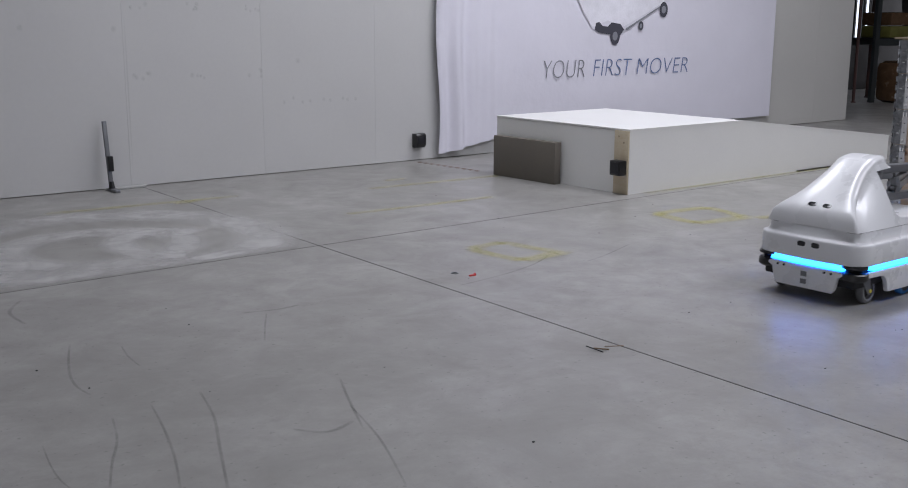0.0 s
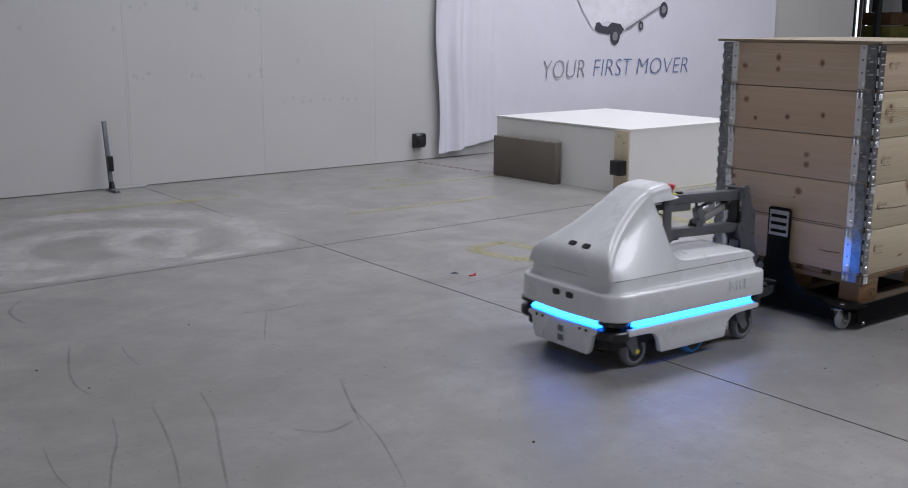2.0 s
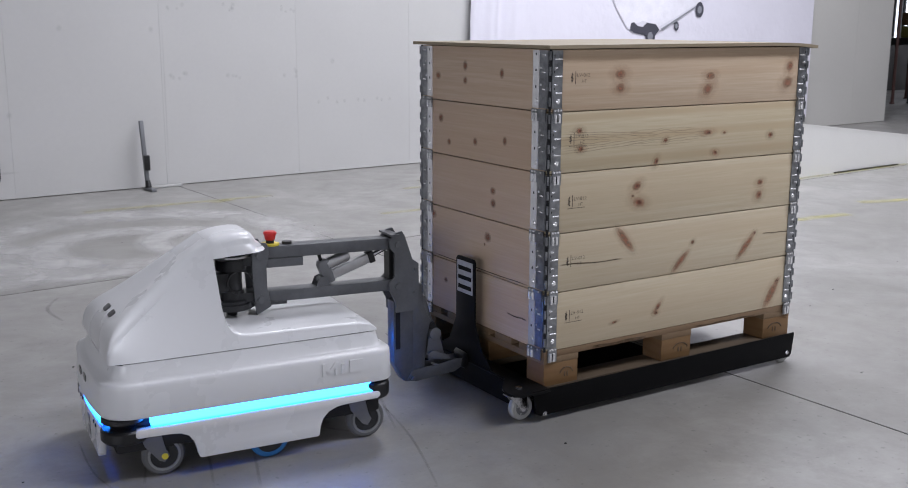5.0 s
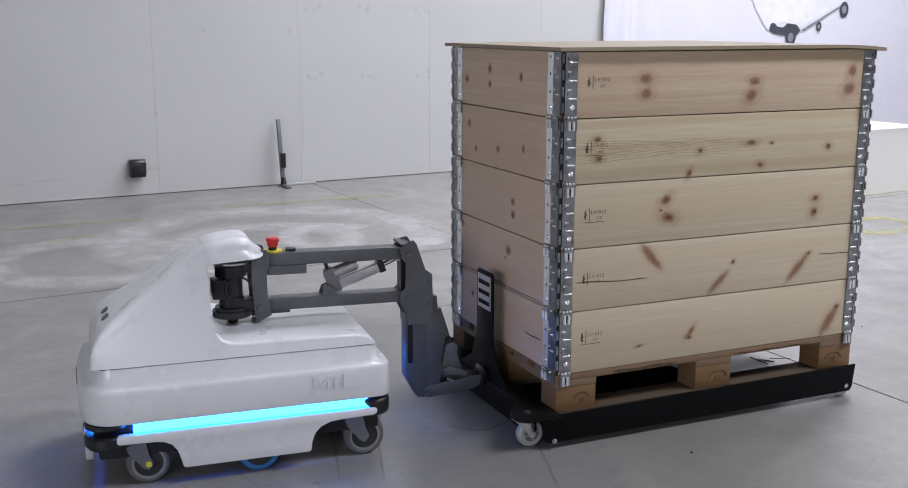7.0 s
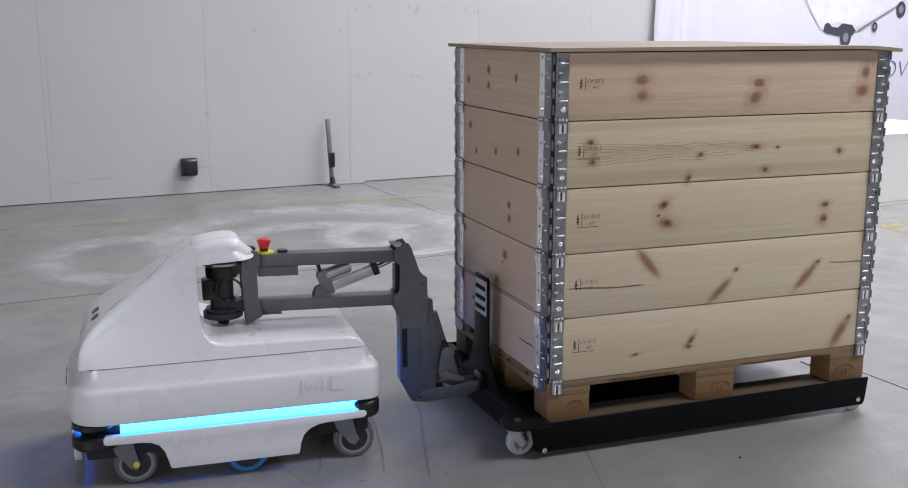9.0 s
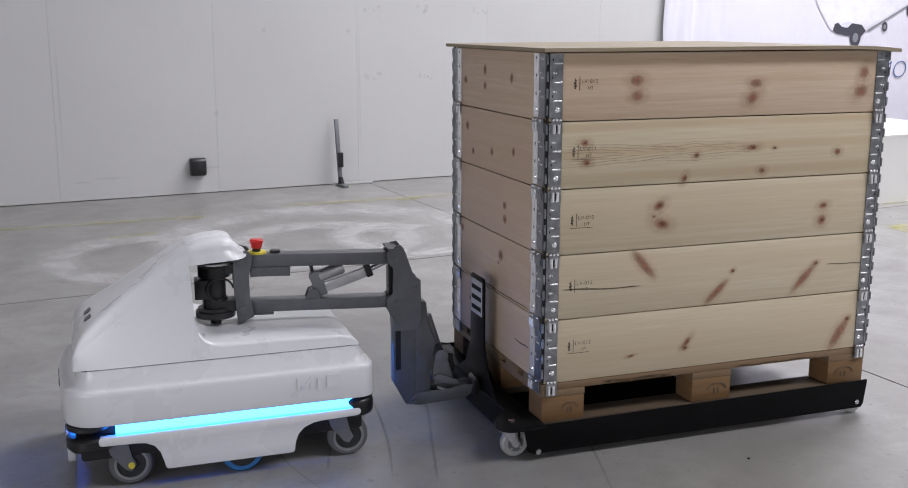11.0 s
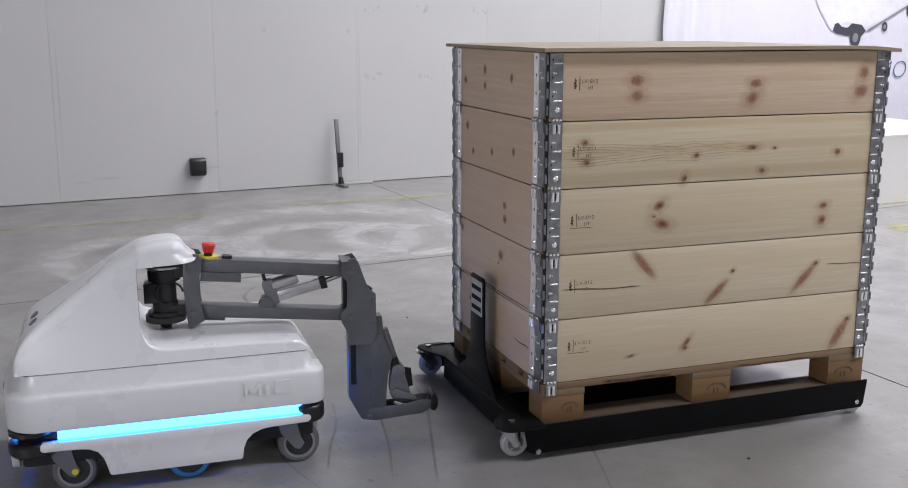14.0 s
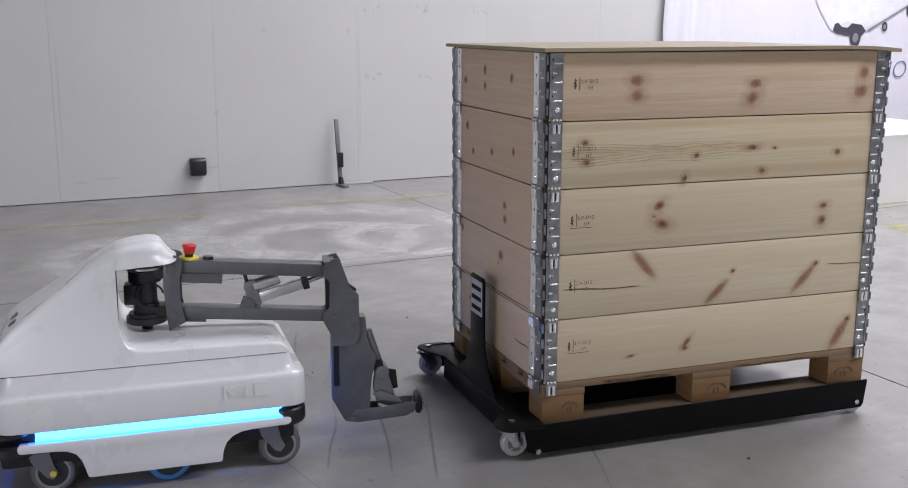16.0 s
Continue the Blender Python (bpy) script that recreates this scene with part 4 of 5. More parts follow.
robot_body()

# swinging hook arm; its own space: origin at the pivot on the floor, -x towards the hook
PIV = -0.03
ARM = new("hook_arm")
ARM.parent = ROBOT
tagged(ARM, "grey steel parallelogram hook arm")
ARM.matrix_basis = pose(PIV, 0, 0)
DX = 0.027
for nm_, r, z0, z1 in (("spindle", 0.016, 0.385, 0.60), ("lower_bearing", 0.060, 0.412, 0.430), ("collar", 0.052, 0.430, 0.441), ("hub_block", 0.038, 0.441, 0.472), ("motor_body", 0.034, 0.472, 0.537), ("upper_bearing", 0.048, 0.537, 0.570), ("top_disc", 0.055, 0.584, 0.594)):
    bm = mb()
    cyl(bm, (DX, 0, z0), (DX, 0, z1), r, n=28)
    if nm_ in ("spindle", "motor_body"):
        bevel(bm, 0.002)
    part(nm_, bm, M_ARMDK, ARM)
box_part("lower_link", (-0.060, DX, -0.036, 0.036, 0.4305, 0.462), M_ARMDK, ARM, bev=0.003)
box_part("upper_link", (-0.060, DX, -0.036, 0.036, 0.548, 0.578), M_ARMDK, ARM, bev=0.003)
box_part("drive_box", (DX + 0.005, DX + 0.06, -0.03, 0.03, 0.47, 0.53), M_ARMDK, ARM, bev=0.003)
bm = mb()
cyl(bm, (DX, 0, 0.578), (DX, 0, 0.584), 0.060, n=28)
part("bearing_ring", bm, M_ALU, ARM, "bright bearing ring")
cu = mb()
rings_ = []
for k in range(22):
    a0 = radians(-80 + 12 * k)
    cx_, cz_ = 0.012 + 0.040 * math.cos(a0), 0.502 + 0.036 * math.sin(a0)
    rings_.append([(cx_ + 0.0032 * math.cos(q) * math.cos(a0), 0.044 + 0.0032 * math.sin(q), cz_ + 0.0032 * math.cos(q) * math.sin(a0)) for q in [2 * math.pi * i / 8 for i in range(8)]])
loft(cu, rings_)
part("cable", cu, M_BLACKP, ARM, "black looped cable")
LINK = 0.480
A_UP, A_LOW = (-0.053, 0.581), (-0.054, 0.438)
# bracket plates
for s in (1, -1):
    bm = mb()
    prism(bm, ((-0.032, 0.617), (-0.048, 0.623), (-0.078, 0.616), (-0.086, 0.598), (-0.084, 0.570), (-0.076, 0.545), (-0.077, 0.470), (-0.083, 0.440), (-0.088, 0.412), (-0.040, 0.388), (-0.036, 0.42), (-0.029, 0.52)), "xz", s * 0.036, s * 0.043)
    bevel(bm, 0.0015)
    br = part("bracket", bm, M_ARM, ARM, "grey bracket plate")
    for x, z in (A_UP, A_LOW):
        b2 = mb()
        cyl(b2, (x, s * 0.043, z), (x, s * 0.049, z), 0.011, n=6)
        cyl(b2, (x, s * 0.0432, z), (x, s * 0.0445, z), 0.015, n=18)
        part("bolt", b2, M_ARM, br)


def beam(name, h, extra=None):
    """A box tube from its pivot at the origin along -x."""
    bm = mb()
    box(bm, -LINK - 0.02, 0.018, -0.028, 0.028, -h * 0.45, h * 0.55)
    bevel(bm, 0.004)
    if extra:
        extra(bm)
    return part(name, bm, M_ARM, ARM, "grey painted box tube")


UPPER = beam("upper_beam", 0.040, lambda bm: box(bm, -0.150, -0.030, -0.030, 0.030, -0.046, -0.018))
LOWER = beam("lower_beam", 0.037, lambda bm: box(bm, -0.095, -0.03, -0.02, 0.02, -0.027, -0.018))
# emergency stop and small switch ride on the upper beam
SX = -0.050
bm = mb()
cyl(bm, (SX, 0.0, 0.0215), (SX, 0.0, 0.0275), 0.030, n=24)
RIDERS = [part("stop_plate", bm, M_YELLOW, ARM, "yellow stop button collar")]
bm = mb()
cyl(bm, (SX, 0, 0.027), (SX, 0, 0.039), 0.013, n=18)
RIDERS.append(part("stop_stem", bm, M_BLACKP, ARM))
bm = mb()
lathe(bm, ((0.0145, 0.038), (0.0165, 0.042), (0.0175, 0.050), (0.021, 0.058), (0.021, 0.062), (0.0175, 0.066)), "z", (SX, 0, 0), 24)
RIDERS.append(part("stop_button", bm, M_RED, ARM, "red mushroom emergency stop button"))
bm = mb()
cyl(bm, (-0.106, 0, 0.0215), (-0.106, 0, 0.031), 0.016, n=18)
RIDERS.append(part("switch", bm, M_BLACKP, ARM, "small black push switch"))


# hook frame: origin at its upper link pin
HOOK = mb()
for s in (1, -1):
    prism(HOOK, ((0.030, 0.018), (0.004, 0.040), (-0.016, 0.044), (-0.026, 0.030), (-0.055, -0.055), (-0.078, -0.072), (-0.080, -0.20), (-0.065, -0.235), (0.006, -0.235), (0.008, -0.20), (0.030, -0.158), (0.032, -0.130), (0.012, -0.112), (0.010, -0.030), (0.026, -0.012)), "xz", s * 0.034, s * 0.041)
box(HOOK, -0.076, -0.040, -0.034, 0.034, -0.205, -0.080)
box(HOOK, -0.006, 0.026, -0.05, 0.05, 0.030, 0.036)
HOOKOB = part("hook_frame", HOOK, M_ARM, ARM, "grey upright hook frame")


def hook_piece(name, build, material, label="", bev=0.0):
    """Pieces of the hook, laid in the frame's own mesh space and moved with it."""
    bm = mb()
    build(bm)
    if bev:
        bevel(bm, bev)
    ob = part(name, bm, material, ARM, label)
    HOOKS.append(ob)
    return ob


HOOKS = [HOOKOB]
hook_piece("column", lambda bm: (prism(bm, ((0.009, -0.20), (0.009, -0.415), (-0.004, -0.440), (-0.028, -0.486), (-0.036, -0.492), (-0.072, -0.492), (-0.072, -0.20)), "xz", -0.025, 0.025)), M_ARM, "square steel column", 0.003)
hook_piece("slot", lambda bm: [box(bm, -0.015, 0.002, s * 0.0255 - 0.0005, s * 0.0255 + 0.0005, -0.370, -0.225) for s in (1, -1)], M_DARKCORE, "dark slot")
hook_piece("slide", lambda bm: (prism(bm, ((-0.064, -0.145), (-0.100, -0.150), (-0.105, -0.22), (-0.120, -0.262), (-0.133, -0.285), (-0.118, -0.345), (-0.112, -0.40), (-0.108, -0.485), (-0.064, -0.485)), "xz", -0.026, 0.026)), M_ARM, "sliding hook carrier", 0.003)
hook_piece("stay", lambda bm: cyl(bm, (-0.105, 0.0, -0.20), (-0.148, 0.0, -0.33), 0.016, 0.014, n=14), M_FORK, "grey strut")
hook_piece("stay_end", lambda bm: cyl(bm, (-0.138, -0.02, -0.315), (-0.150, -0.02, -0.345), 0.020, n=12), M_BLACKP)
hook_piece("foot", lambda bm: [prism(bm, ((-0.036, -0.488), (-0.075, -0.494), (-0.225, -0.482), (-0.250, -0.470), (-0.256, -0.438), (-0.225, -0.436), (-0.170, -0.446), (-0.120, -0.448), (-0.06, -0.452)), "xz", y0, y0 + 0.005) for y0 in (-0.032, 0.027)] + [prism(bm, ((-0.070, -0.490), (-0.225, -0.476), (-0.250, -0.464), (-0.250, -0.458), (-0.070, -0.482)), "xz", -0.027, 0.027)], M_ARM, "grey steel hook foot", 0.0015)
hook_piece("tip", lambda bm: prism(bm, ((-0.254, -0.472), (-0.268, -0.478), (-0.278, -0.462), (-0.277, -0.428), (-0.265, -0.416), (-0.256, -0.426)), "xz", -0.034, 0.034), M_BLACKP, "black hook tip", 0.003)
hook_piece("tip_bolt", lambda bm: cyl(bm, (-0.276, 0.012, -0.450), (-0.284, 0.012, -0.450), 0.007, n=12), M_CHROME)
hook_piece("latch", lambda bm: (cyl(bm, (-0.150, -0.03, -0.335), (-0.150, 0.03, -0.335), 0.022, n=18), prism(bm, ((-0.13, -0.335), (-0.168, -0.335), (-0.185, -0.395), (-0.195, -0.43), (-0.13, -0.43), (-0.122, -0.39)), "xz", -0.018, 0.018),
                                prism(bm, ((-0.118, -0.405), (-0.150, -0.425), (-0.21, -0.436), (-0.20, -0.418), (-0.14, -0.392)), "xz", 0.020, 0.031)), M_FORK, "grey latch mechanism", 0.002)
hook_piece("latch_strip", lambda bm: prism(bm, ((-0.135, -0.442), (-0.165, -0.456), (-0.205, -0.452), (-0.203, -0.446), (-0.166, -0.449), (-0.138, -0.437)), "xz", 0.020, 0.0315), M_ALU, "bright latch strip")
hook_piece("latch_spring", lambda bm: prism(bm, ((-0.128, -0.300), (-0.146, -0.292), (-0.158, -0.318), (-0.140, -0.326)), "xz", -0.024, 0.026), M_BLACKP)
hook_piece("latch_plate", lambda bm: prism(bm, ((-0.155, -0.335), (-0.200, -0.345), (-0.206, -0.405), (-0.192, -0.408), (-0.16, -0.37)), "xz", -0.030, -0.024), M_ARMDK)
for px_, pz_, pr_ in ((0.0, 0.0, 0.011), (-0.001, -0.143, 0.011), (-0.056, -0.478, 0.008), (-0.066, -0.093, 0.007), (-0.064, -0.172, 0.006)):
    hook_piece("frame_pin", lambda bm: cyl(bm, (px_, -0.046, pz_), (px_, 0.046, pz_), pr_, n=6), M_ARM)
hook_piece("pad", lambda bm: box(bm, 0.008, 0.022, -0.02, 0.02, -0.135, -0.012), M_BLACKP)

# lift actuator: origin at its lower eye on the lower beam
bm = mb()
box(bm, -0.178, -0.040, -0.014, 0.014, -0.017, 0.015)
bevel(bm, 0.004)
box(bm, -0.176, -0.042, 0.0138, 0.0146, -0.003, 0.001)
ACT = part("actuator", bm, M_ALU, ARM, "silver linear actuator")
bm = mb()
cyl(bm, (-0.036, 0.0, 0.038), (-0.112, 0.0, 0.038), 0.0195, n=20)
cyl(bm, (-0.112, 0.0, 0.038), (-0.117, 0.0, 0.038), 0.016, n=20)
MOTORCAN = part("motor_can", bm, M_ALU, ARM, "silver motor can")
bm = mb()
prism(bm, ((-0.008, -0.020), (-0.044, -0.022), (-0.045, 0.054), (-0.034, 0.060), (-0.012, 0.058), (-0.006, 0.045)), "xz", -0.017, 0.017)
bevel(bm, 0.004)
cyl(bm, (0.0, -0.012, 0.0), (0.0, 0.012, 0.0), 0.011, n=14)
GEARBOX = part("gearbox", bm, M_FORK, ARM, "grey actuator gearbox")
bm = mb()
box(bm, -0.198, -0.177, -0.017, 0.017, -0.020, 0.018)
bevel(bm, 0.003)
ACTCAP = part("actuator_cap", bm, M_BLACKP, ARM, "black end cap")
bm = mb()
cyl(bm, (-0.196, 0, 0), (-0.250, 0, 0.004), 0.008, n=12)
cyl(bm, (-0.254, -0.014, 0.004), (-0.254, 0.014, 0.004), 0.012, n=14)
ACTROD = part("actuator_rod", bm, M_CHROME, ARM, "bright actuator rod")
EYES = []
for s in (0.018, -0.023):
    bm = mb()
    prism(bm, ((-0.195, 0.020), (-0.242, 0.020), (-0.232, 0.046), (-0.219, 0.052), (-0.204, 0.046)), "xz", s, s + 0.005)
    EYES.append(part("actuator_eye", bm, M_ARM, ARM))
bm = mb()
cyl(bm, (-0.216, 0, -0.022), (-0.222, 0.0, -0.042), 0.006, n=10)
cyl(bm, (-0.222, 0, -0.042), (-0.235, 0.0, -0.05), 0.005, n=10)
PLUG = part("plug", bm, M_BLACKP, ARM, "black cable plug")

# ---------------- cart ----------------
CART = new("tow_cart")
tagged(CART, "black steel pallet cart on casters with an upright marker plate", "cart")


def cart():
    for v0, v1, nm in ((-0.045, -0.038, 0), (0.838, 0.845, 1)):
        bm = mb()
        prism(bm, ((-0.075, 0.110), (-0.06, 0.03), (-0.04, 0.022), (1.164, 0.022), (1.174, 0.034), (1.184, 0.118)), "xz", v0, v1)
        bevel(bm, 0.0015)
        part("side_rail", bm, M_STEELBK, CART, "black folded side rail")
        s = 1 if nm == 0 else -1
        a, b = sorted((v0 if s < 0 else v1, (v1 if s > 0 else v0) + s * 0.12))
        box_part("ledge", (-0.05, 1.16, a, b, 0.071, 0.0765), M_STEELBK, CART)
        for u, z in ((1.142, 0.045), (-0.03, 0.03)):
            bm = mb()
            ye = v0 if s > 0 else v1
            cyl(bm, (u, ye, z), (u, ye - s * 0.006, z), 0.009, n=6)
            cyl(bm, (u, ye, z), (u, ye - s * 0.010, z), 0.005, n=10)
            part("bolt", bm, M_CHROME, CART, "zinc bolt")
    # black plate added to keep the left pallet opening as dark as its shadow
    box_part("deck_plate", (0.0, 0.66, 0.082, 0.718, 0.064, 0.0708), M_STEELBK, CART)
    bm = mb()
    prism(bm, ((-0.002, -0.045), (-0.002, 0.845), (-0.02, 0.868), (-0.095, 0.872), (-0.120, 0.862), (-0.130, 0.84), (-0.120, 0.79), (-0.07, 0.70), (-0.07, 0.13), (-0.135, 0.05), (-0.148, 0.0), (-0.142, -0.030), (-0.12, -0.048), (-0.04, -0.052)), "xy", 0.100, 0.108)
    bevel(bm, 0.0015)
    part("front_plate", bm, M_SATINBK, CART, "black front plate")
    bm = mb()
    prism(bm, ((0.08, 0.02), (0.08, 0.09), (0.20, 0.10), (0.28, 0.16), (0.325, 0.25), (0.325, 0.470), (0.335, 0.480), (0.435, 0.480), (0.445, 0.470), (0.445, 0.25), (0.49, 0.16), (0.60, 0.10), (0.72, 0.09), (0.72, 0.02)), "yz", -0.066, -0.058)
    bevel(bm, 0.0015)
    tag = part("marker_plate", bm, M_SATINBK, CART, "tall black marker plate")
    box_part("marker_label", (-0.0675, -0.0662, 0.335, 0.435, 0.350, 0.466), M_LABEL, tag, "grey-white printed label")
    bm = mb()
    for k in range(3):
        box(bm, -0.0684, -0.0677, 0.343, 0.427, 0.364 + 0.034 * k, 0.379 + 0.034 * k)
    part("label_bar", bm, M_STEELBK, tag)
    bm = mb()
    prism(bm, ((-0.058, 0.108), (-0.0005, 0.108), (-0.058, 0.25)), "xz", 0.395, 0.405)
    part("gusset", bm, M_STEELBK, CART)
    for v in (0.018, 0.832):
        bm = mb()
        r = 0.043
        for s in (-0.020, 0.016):
            prism(bm, ((-0.052, 0.092), (0.012, 0.092), (0.014, 0.045), (0.006, 0.032), (-0.006, 0.032), (-0.014, 0.045)), "xz", s, s + 0.004)
        box(bm, -0.055, 0.015, -0.022, 0.022, 0.088, 0.093)
        cyl(bm, (-0.02, 0, 0.093), (-0.02, 0, 0.100), 0.026, n=18)
        fk = part("caster", bm, M_CHROME, CART, "zinc swivel caster", at=pose(-0.082, v, 0))
        bm = mb()
        lathe(bm, ((0.012, -0.014), (0.03, -0.013), (0.038, -0.014), (r, -0.009), (r, 0.009), (0.038, 0.014), (0.03, 0.013), (0.012, 0.014)), n=28)
        for k in range(4):
            a = math.pi * k / 2
            cyl(bm, (0.021 * math.cos(a), -0.0148, 0.021 * math.sin(a)), (0.021 * math.cos(a), 0.0148, 0.021 * math.sin(a)), 0.004, n=8)
        nf = len(bm.faces)
        for sd in (-1, 1):
            lathe(bm, ((0.013, sd * 0.0132), (0.0255, sd * 0.0132), (0.0255, sd * 0.0146), (0.013, sd * 0.0146)), n=24, hollow=True)
        bm.faces.ensure_lookup_table()
        for fc in bm.faces[nf:]:
            fc.material_index = 1
        w = part("wheel", bm, M_PALEWHEEL, fk, "pale nylon wheel", at=pose(0, 0, r))
        w.data.materials.append(M_FORK)
        WHEELS.append((w, WR / r, "cart"))
        bm = mb()
        cyl(bm, (-0.09, v - 0.0, 0.108), (-0.09, v, 0.114), 0.012, n=6)
        part("nut", bm, M_CHROME, CART)
    for v in (-0.02, 0.82):
        bm = mb()
        r = 0.04
        lathe(bm, ((0.01, -0.012), (0.036, -0.012), (r, -0.008), (r, 0.008), (0.036, 0.012), (0.01, 0.012)), n=24)
        w = part("rear_wheel", bm, M_PALEWHEEL, CART, "pale fixed wheel", at=pose(1.142, v, r))
        WHEELS.append((w, WR / r, "cart"))


cart()

# ---------------- pallet, collars, lid ----------------
PALLET = new("pallet")
tagged(PALLET, "used wooden pallet carrying the crate on the cart", "pallet")
ZP = 0.0775
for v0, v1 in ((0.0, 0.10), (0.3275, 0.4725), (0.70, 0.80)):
    box_part("bottom_board", (0, 1.2, v0, v1, 0, 0.022), M_PAL_SHADED, PALLET, "worn grey-brown bottom board with shade put in its colour", 0.0015)
    for u0, u1 in ((0.0, 0.145), (0.5275, 0.6725), (1.055, 1.2)):
        box_part("block", (u0 + 0.001, u1 - 0.001, v0 + 0.001, v1 - 0.001, 0.022, 0.100), M_BLOCK, PALLET, bev=0.002)
for u0, u1 in ((0.0, 0.145), (0.5275, 0.6725), (1.055, 1.2)):
    box_part("cross_board", (u0, u1, 0.0, 0.8, 0.100, 0.122), M_PAL_Y, PALLET, bev=0.0015)
for v0, v1 in ((0.0, 0.145), (0.19, 0.29), (0.3275, 0.4725), (0.51, 0.61), (0.655, 0.8)):
    box_part("top_board", (0, 1.2, v0, v1, 0.122, 0.144), M_PAL_X, PALLET, bev=0.0015)
for u, wd in ((0.095, 0.028), (0.62, 0.036), (1.12, 0.038)):
    bm = mb()
    for k in range(20):
        a = math.pi * (0.08 + 0.84 * k / 20)
        x0, z0 = u + wd * math.cos(a), 0.052 + 0.026 * math.sin(a)
        a2 = math.pi * (0.08 + 0.84 * (k + 1) / 20)
        x1, z1 = u + wd * math.cos(a2), 0.052 + 0.026 * math.sin(a2)
        box(bm, min(x0, x1), max(x0, x1) + 0.001, -0.0008, 0.0012, min(z0, z1), max(z0, z1) + 0.0018)
    for k in range(2):
        box(bm, u - wd * 0.3 + 0.4 * wd * k, u - wd * 0.3 + 0.4 * wd * k + 0.004, -0.0008, 0.0012, 0.046, 0.064)
    part("burnt_mark", bm, M_BURN, PALLET, smooth=0)

HC = 0.1983


def hinge(parent, at):
    """Folded corner hinge: two pressed leaves round a dark pin, and clips that reach over the collar below; leaves along +x and +y."""
    bm = mb()
    top = HC - 0.004
    marks = []

    def close(index):
        marks.append((len(bm.faces), index))

    # plain leaves
    box(bm, 0.006, 0.047, -0.0030, -0.0005, 0.012, top)
    box(bm, -0.0030, -0.0005, 0.006, 0.052, 0.012, top)
    box(bm, 0.0045, 0.0105, -0.0055, -0.0012, 0.012, top)
    box(bm, -0.0055, -0.0012, 0.0045, 0.0105, 0.012, top)
    for k in range(4):
        cyl(bm, (-0.0018, -0.0018, 0.020 + 0.048 * k), (-0.0018, -0.0018, 0.048 + 0.048 * k), 0.0042, n=8)
    # lower clip plates
    box(bm, 0.011, 0.046, -0.0075, -0.0032, -0.036, 0.011)
    box(bm, -0.0075, -0.0032, 0.012, 0.088, -0.030, 0.009)
    close(0)
    # outer strip of the short leaf, pressed ribs, studs and rivets
    box(bm, -0.0046, -0.0010, 0.053, 0.086, 0.012, top)
    for z in (0.167, 0.113, 0.060):
        cyl(bm, (0.019, -0.0034, z), (0.044, -0.0034, z), 0.0026, n=8)
        cyl(bm, (-0.0034, 0.022, z + 0.012), (-0.0034, 0.036, z + 0.012), 0.0026, n=8)
    for z in (0.139, 0.086):
        cyl(bm, (0.018, -0.0028, z), (0.018, -0.0068, z), 0.0042, 0.0025, n=8)
        cyl(bm, (0.025, -0.0028, z), (0.025, -0.0056, z), 0.0030, 0.0020, n=8)
        cyl(bm, (-0.0028, 0.043, z), (-0.0068, 0.043, z), 0.0042, 0.0025, n=8)
    cyl(bm, (0.031, -0.0028, 0.034), (0.031, -0.0070, 0.034), 0.0085, 0.0050, n=12)
    cyl(bm, (-0.0028, 0.066, 0.034), (-0.0080, 0.066, 0.034), 0.0100, 0.0060, n=12)
    for xx in (0.017, 0.028, 0.040):
        cyl(bm, (xx, -0.0060, 0.006), (xx, -0.0105, 0.006), 0.0045, 0.0030, n=8)
    for yy in (0.030, 0.062, 0.078):
        cyl(bm, (-0.0060, yy, 0.004), (-0.0105, yy, 0.004), 0.0045, 0.0030, n=8)
    for xx in (0.020, 0.035):
        cyl(bm, (xx, -0.0078, -0.034), (xx, -0.0078, -0.006), 0.0042, n=8)
    for yy in (0.060, 0.078):
        cyl(bm, (-0.0078, yy, -0.029), (-0.0078, yy, -0.004), 0.0048, n=8)
    close(1)
    # dark pin gap and punched holes
    box(bm, -0.0012, 0.0045, -0.0012, 0.0045, 0.0, HC - 0.001)
    for z in (0.178, 0.128, 0.075):
        box(bm, -0.0051, -0.0044, 0.066, 0.072, z, z + 0.008)
        box(bm, 0.013, 0.016, -0.0036, -0.0029, z - 0.004, z + 0.003)
    box(bm, 0.026, 0.030, -0.0080, -0.0074, -0.030, -0.008)
    close(2)
    bm.faces.ensure_lookup_table()
    start = 0
    for stop, index in marks:
        for i in range(start, stop):
            bm.faces[i].material_index = index
        start = stop
    h = part("hinge", bm, M_ZINC, parent, "galvanized folding corner hinge", smooth=30, at=at)
    h.data.materials.append(M_ZINC_GLINT)
    h.data.materials.append(M_DARKCORE)


COLLAR = new("pallet_collar")
tagged(COLLAR, "pale pine pallet collar with galvanized corner hinges, stacked", "pallet collar", group="stacked pallet collars")
for v0 in (0.0, 0.78):
    box_part("board", (0.004, 1.196, v0, v0 + 0.02, 0.0016, HC - 0.0016), M_PINE_X, COLLAR, bev=0.002)
for u0 in (0.0, 1.18):
    box_part("board", (u0, u0 + 0.02, 0.0215, 0.7785, 0.0016, HC - 0.0016), M_PINE_Y, COLLAR, bev=0.002)
hinge(COLLAR, pose(0, 0, 0))
hinge(COLLAR, pose(1.2, 0.8, 0, 0, 0, 180))


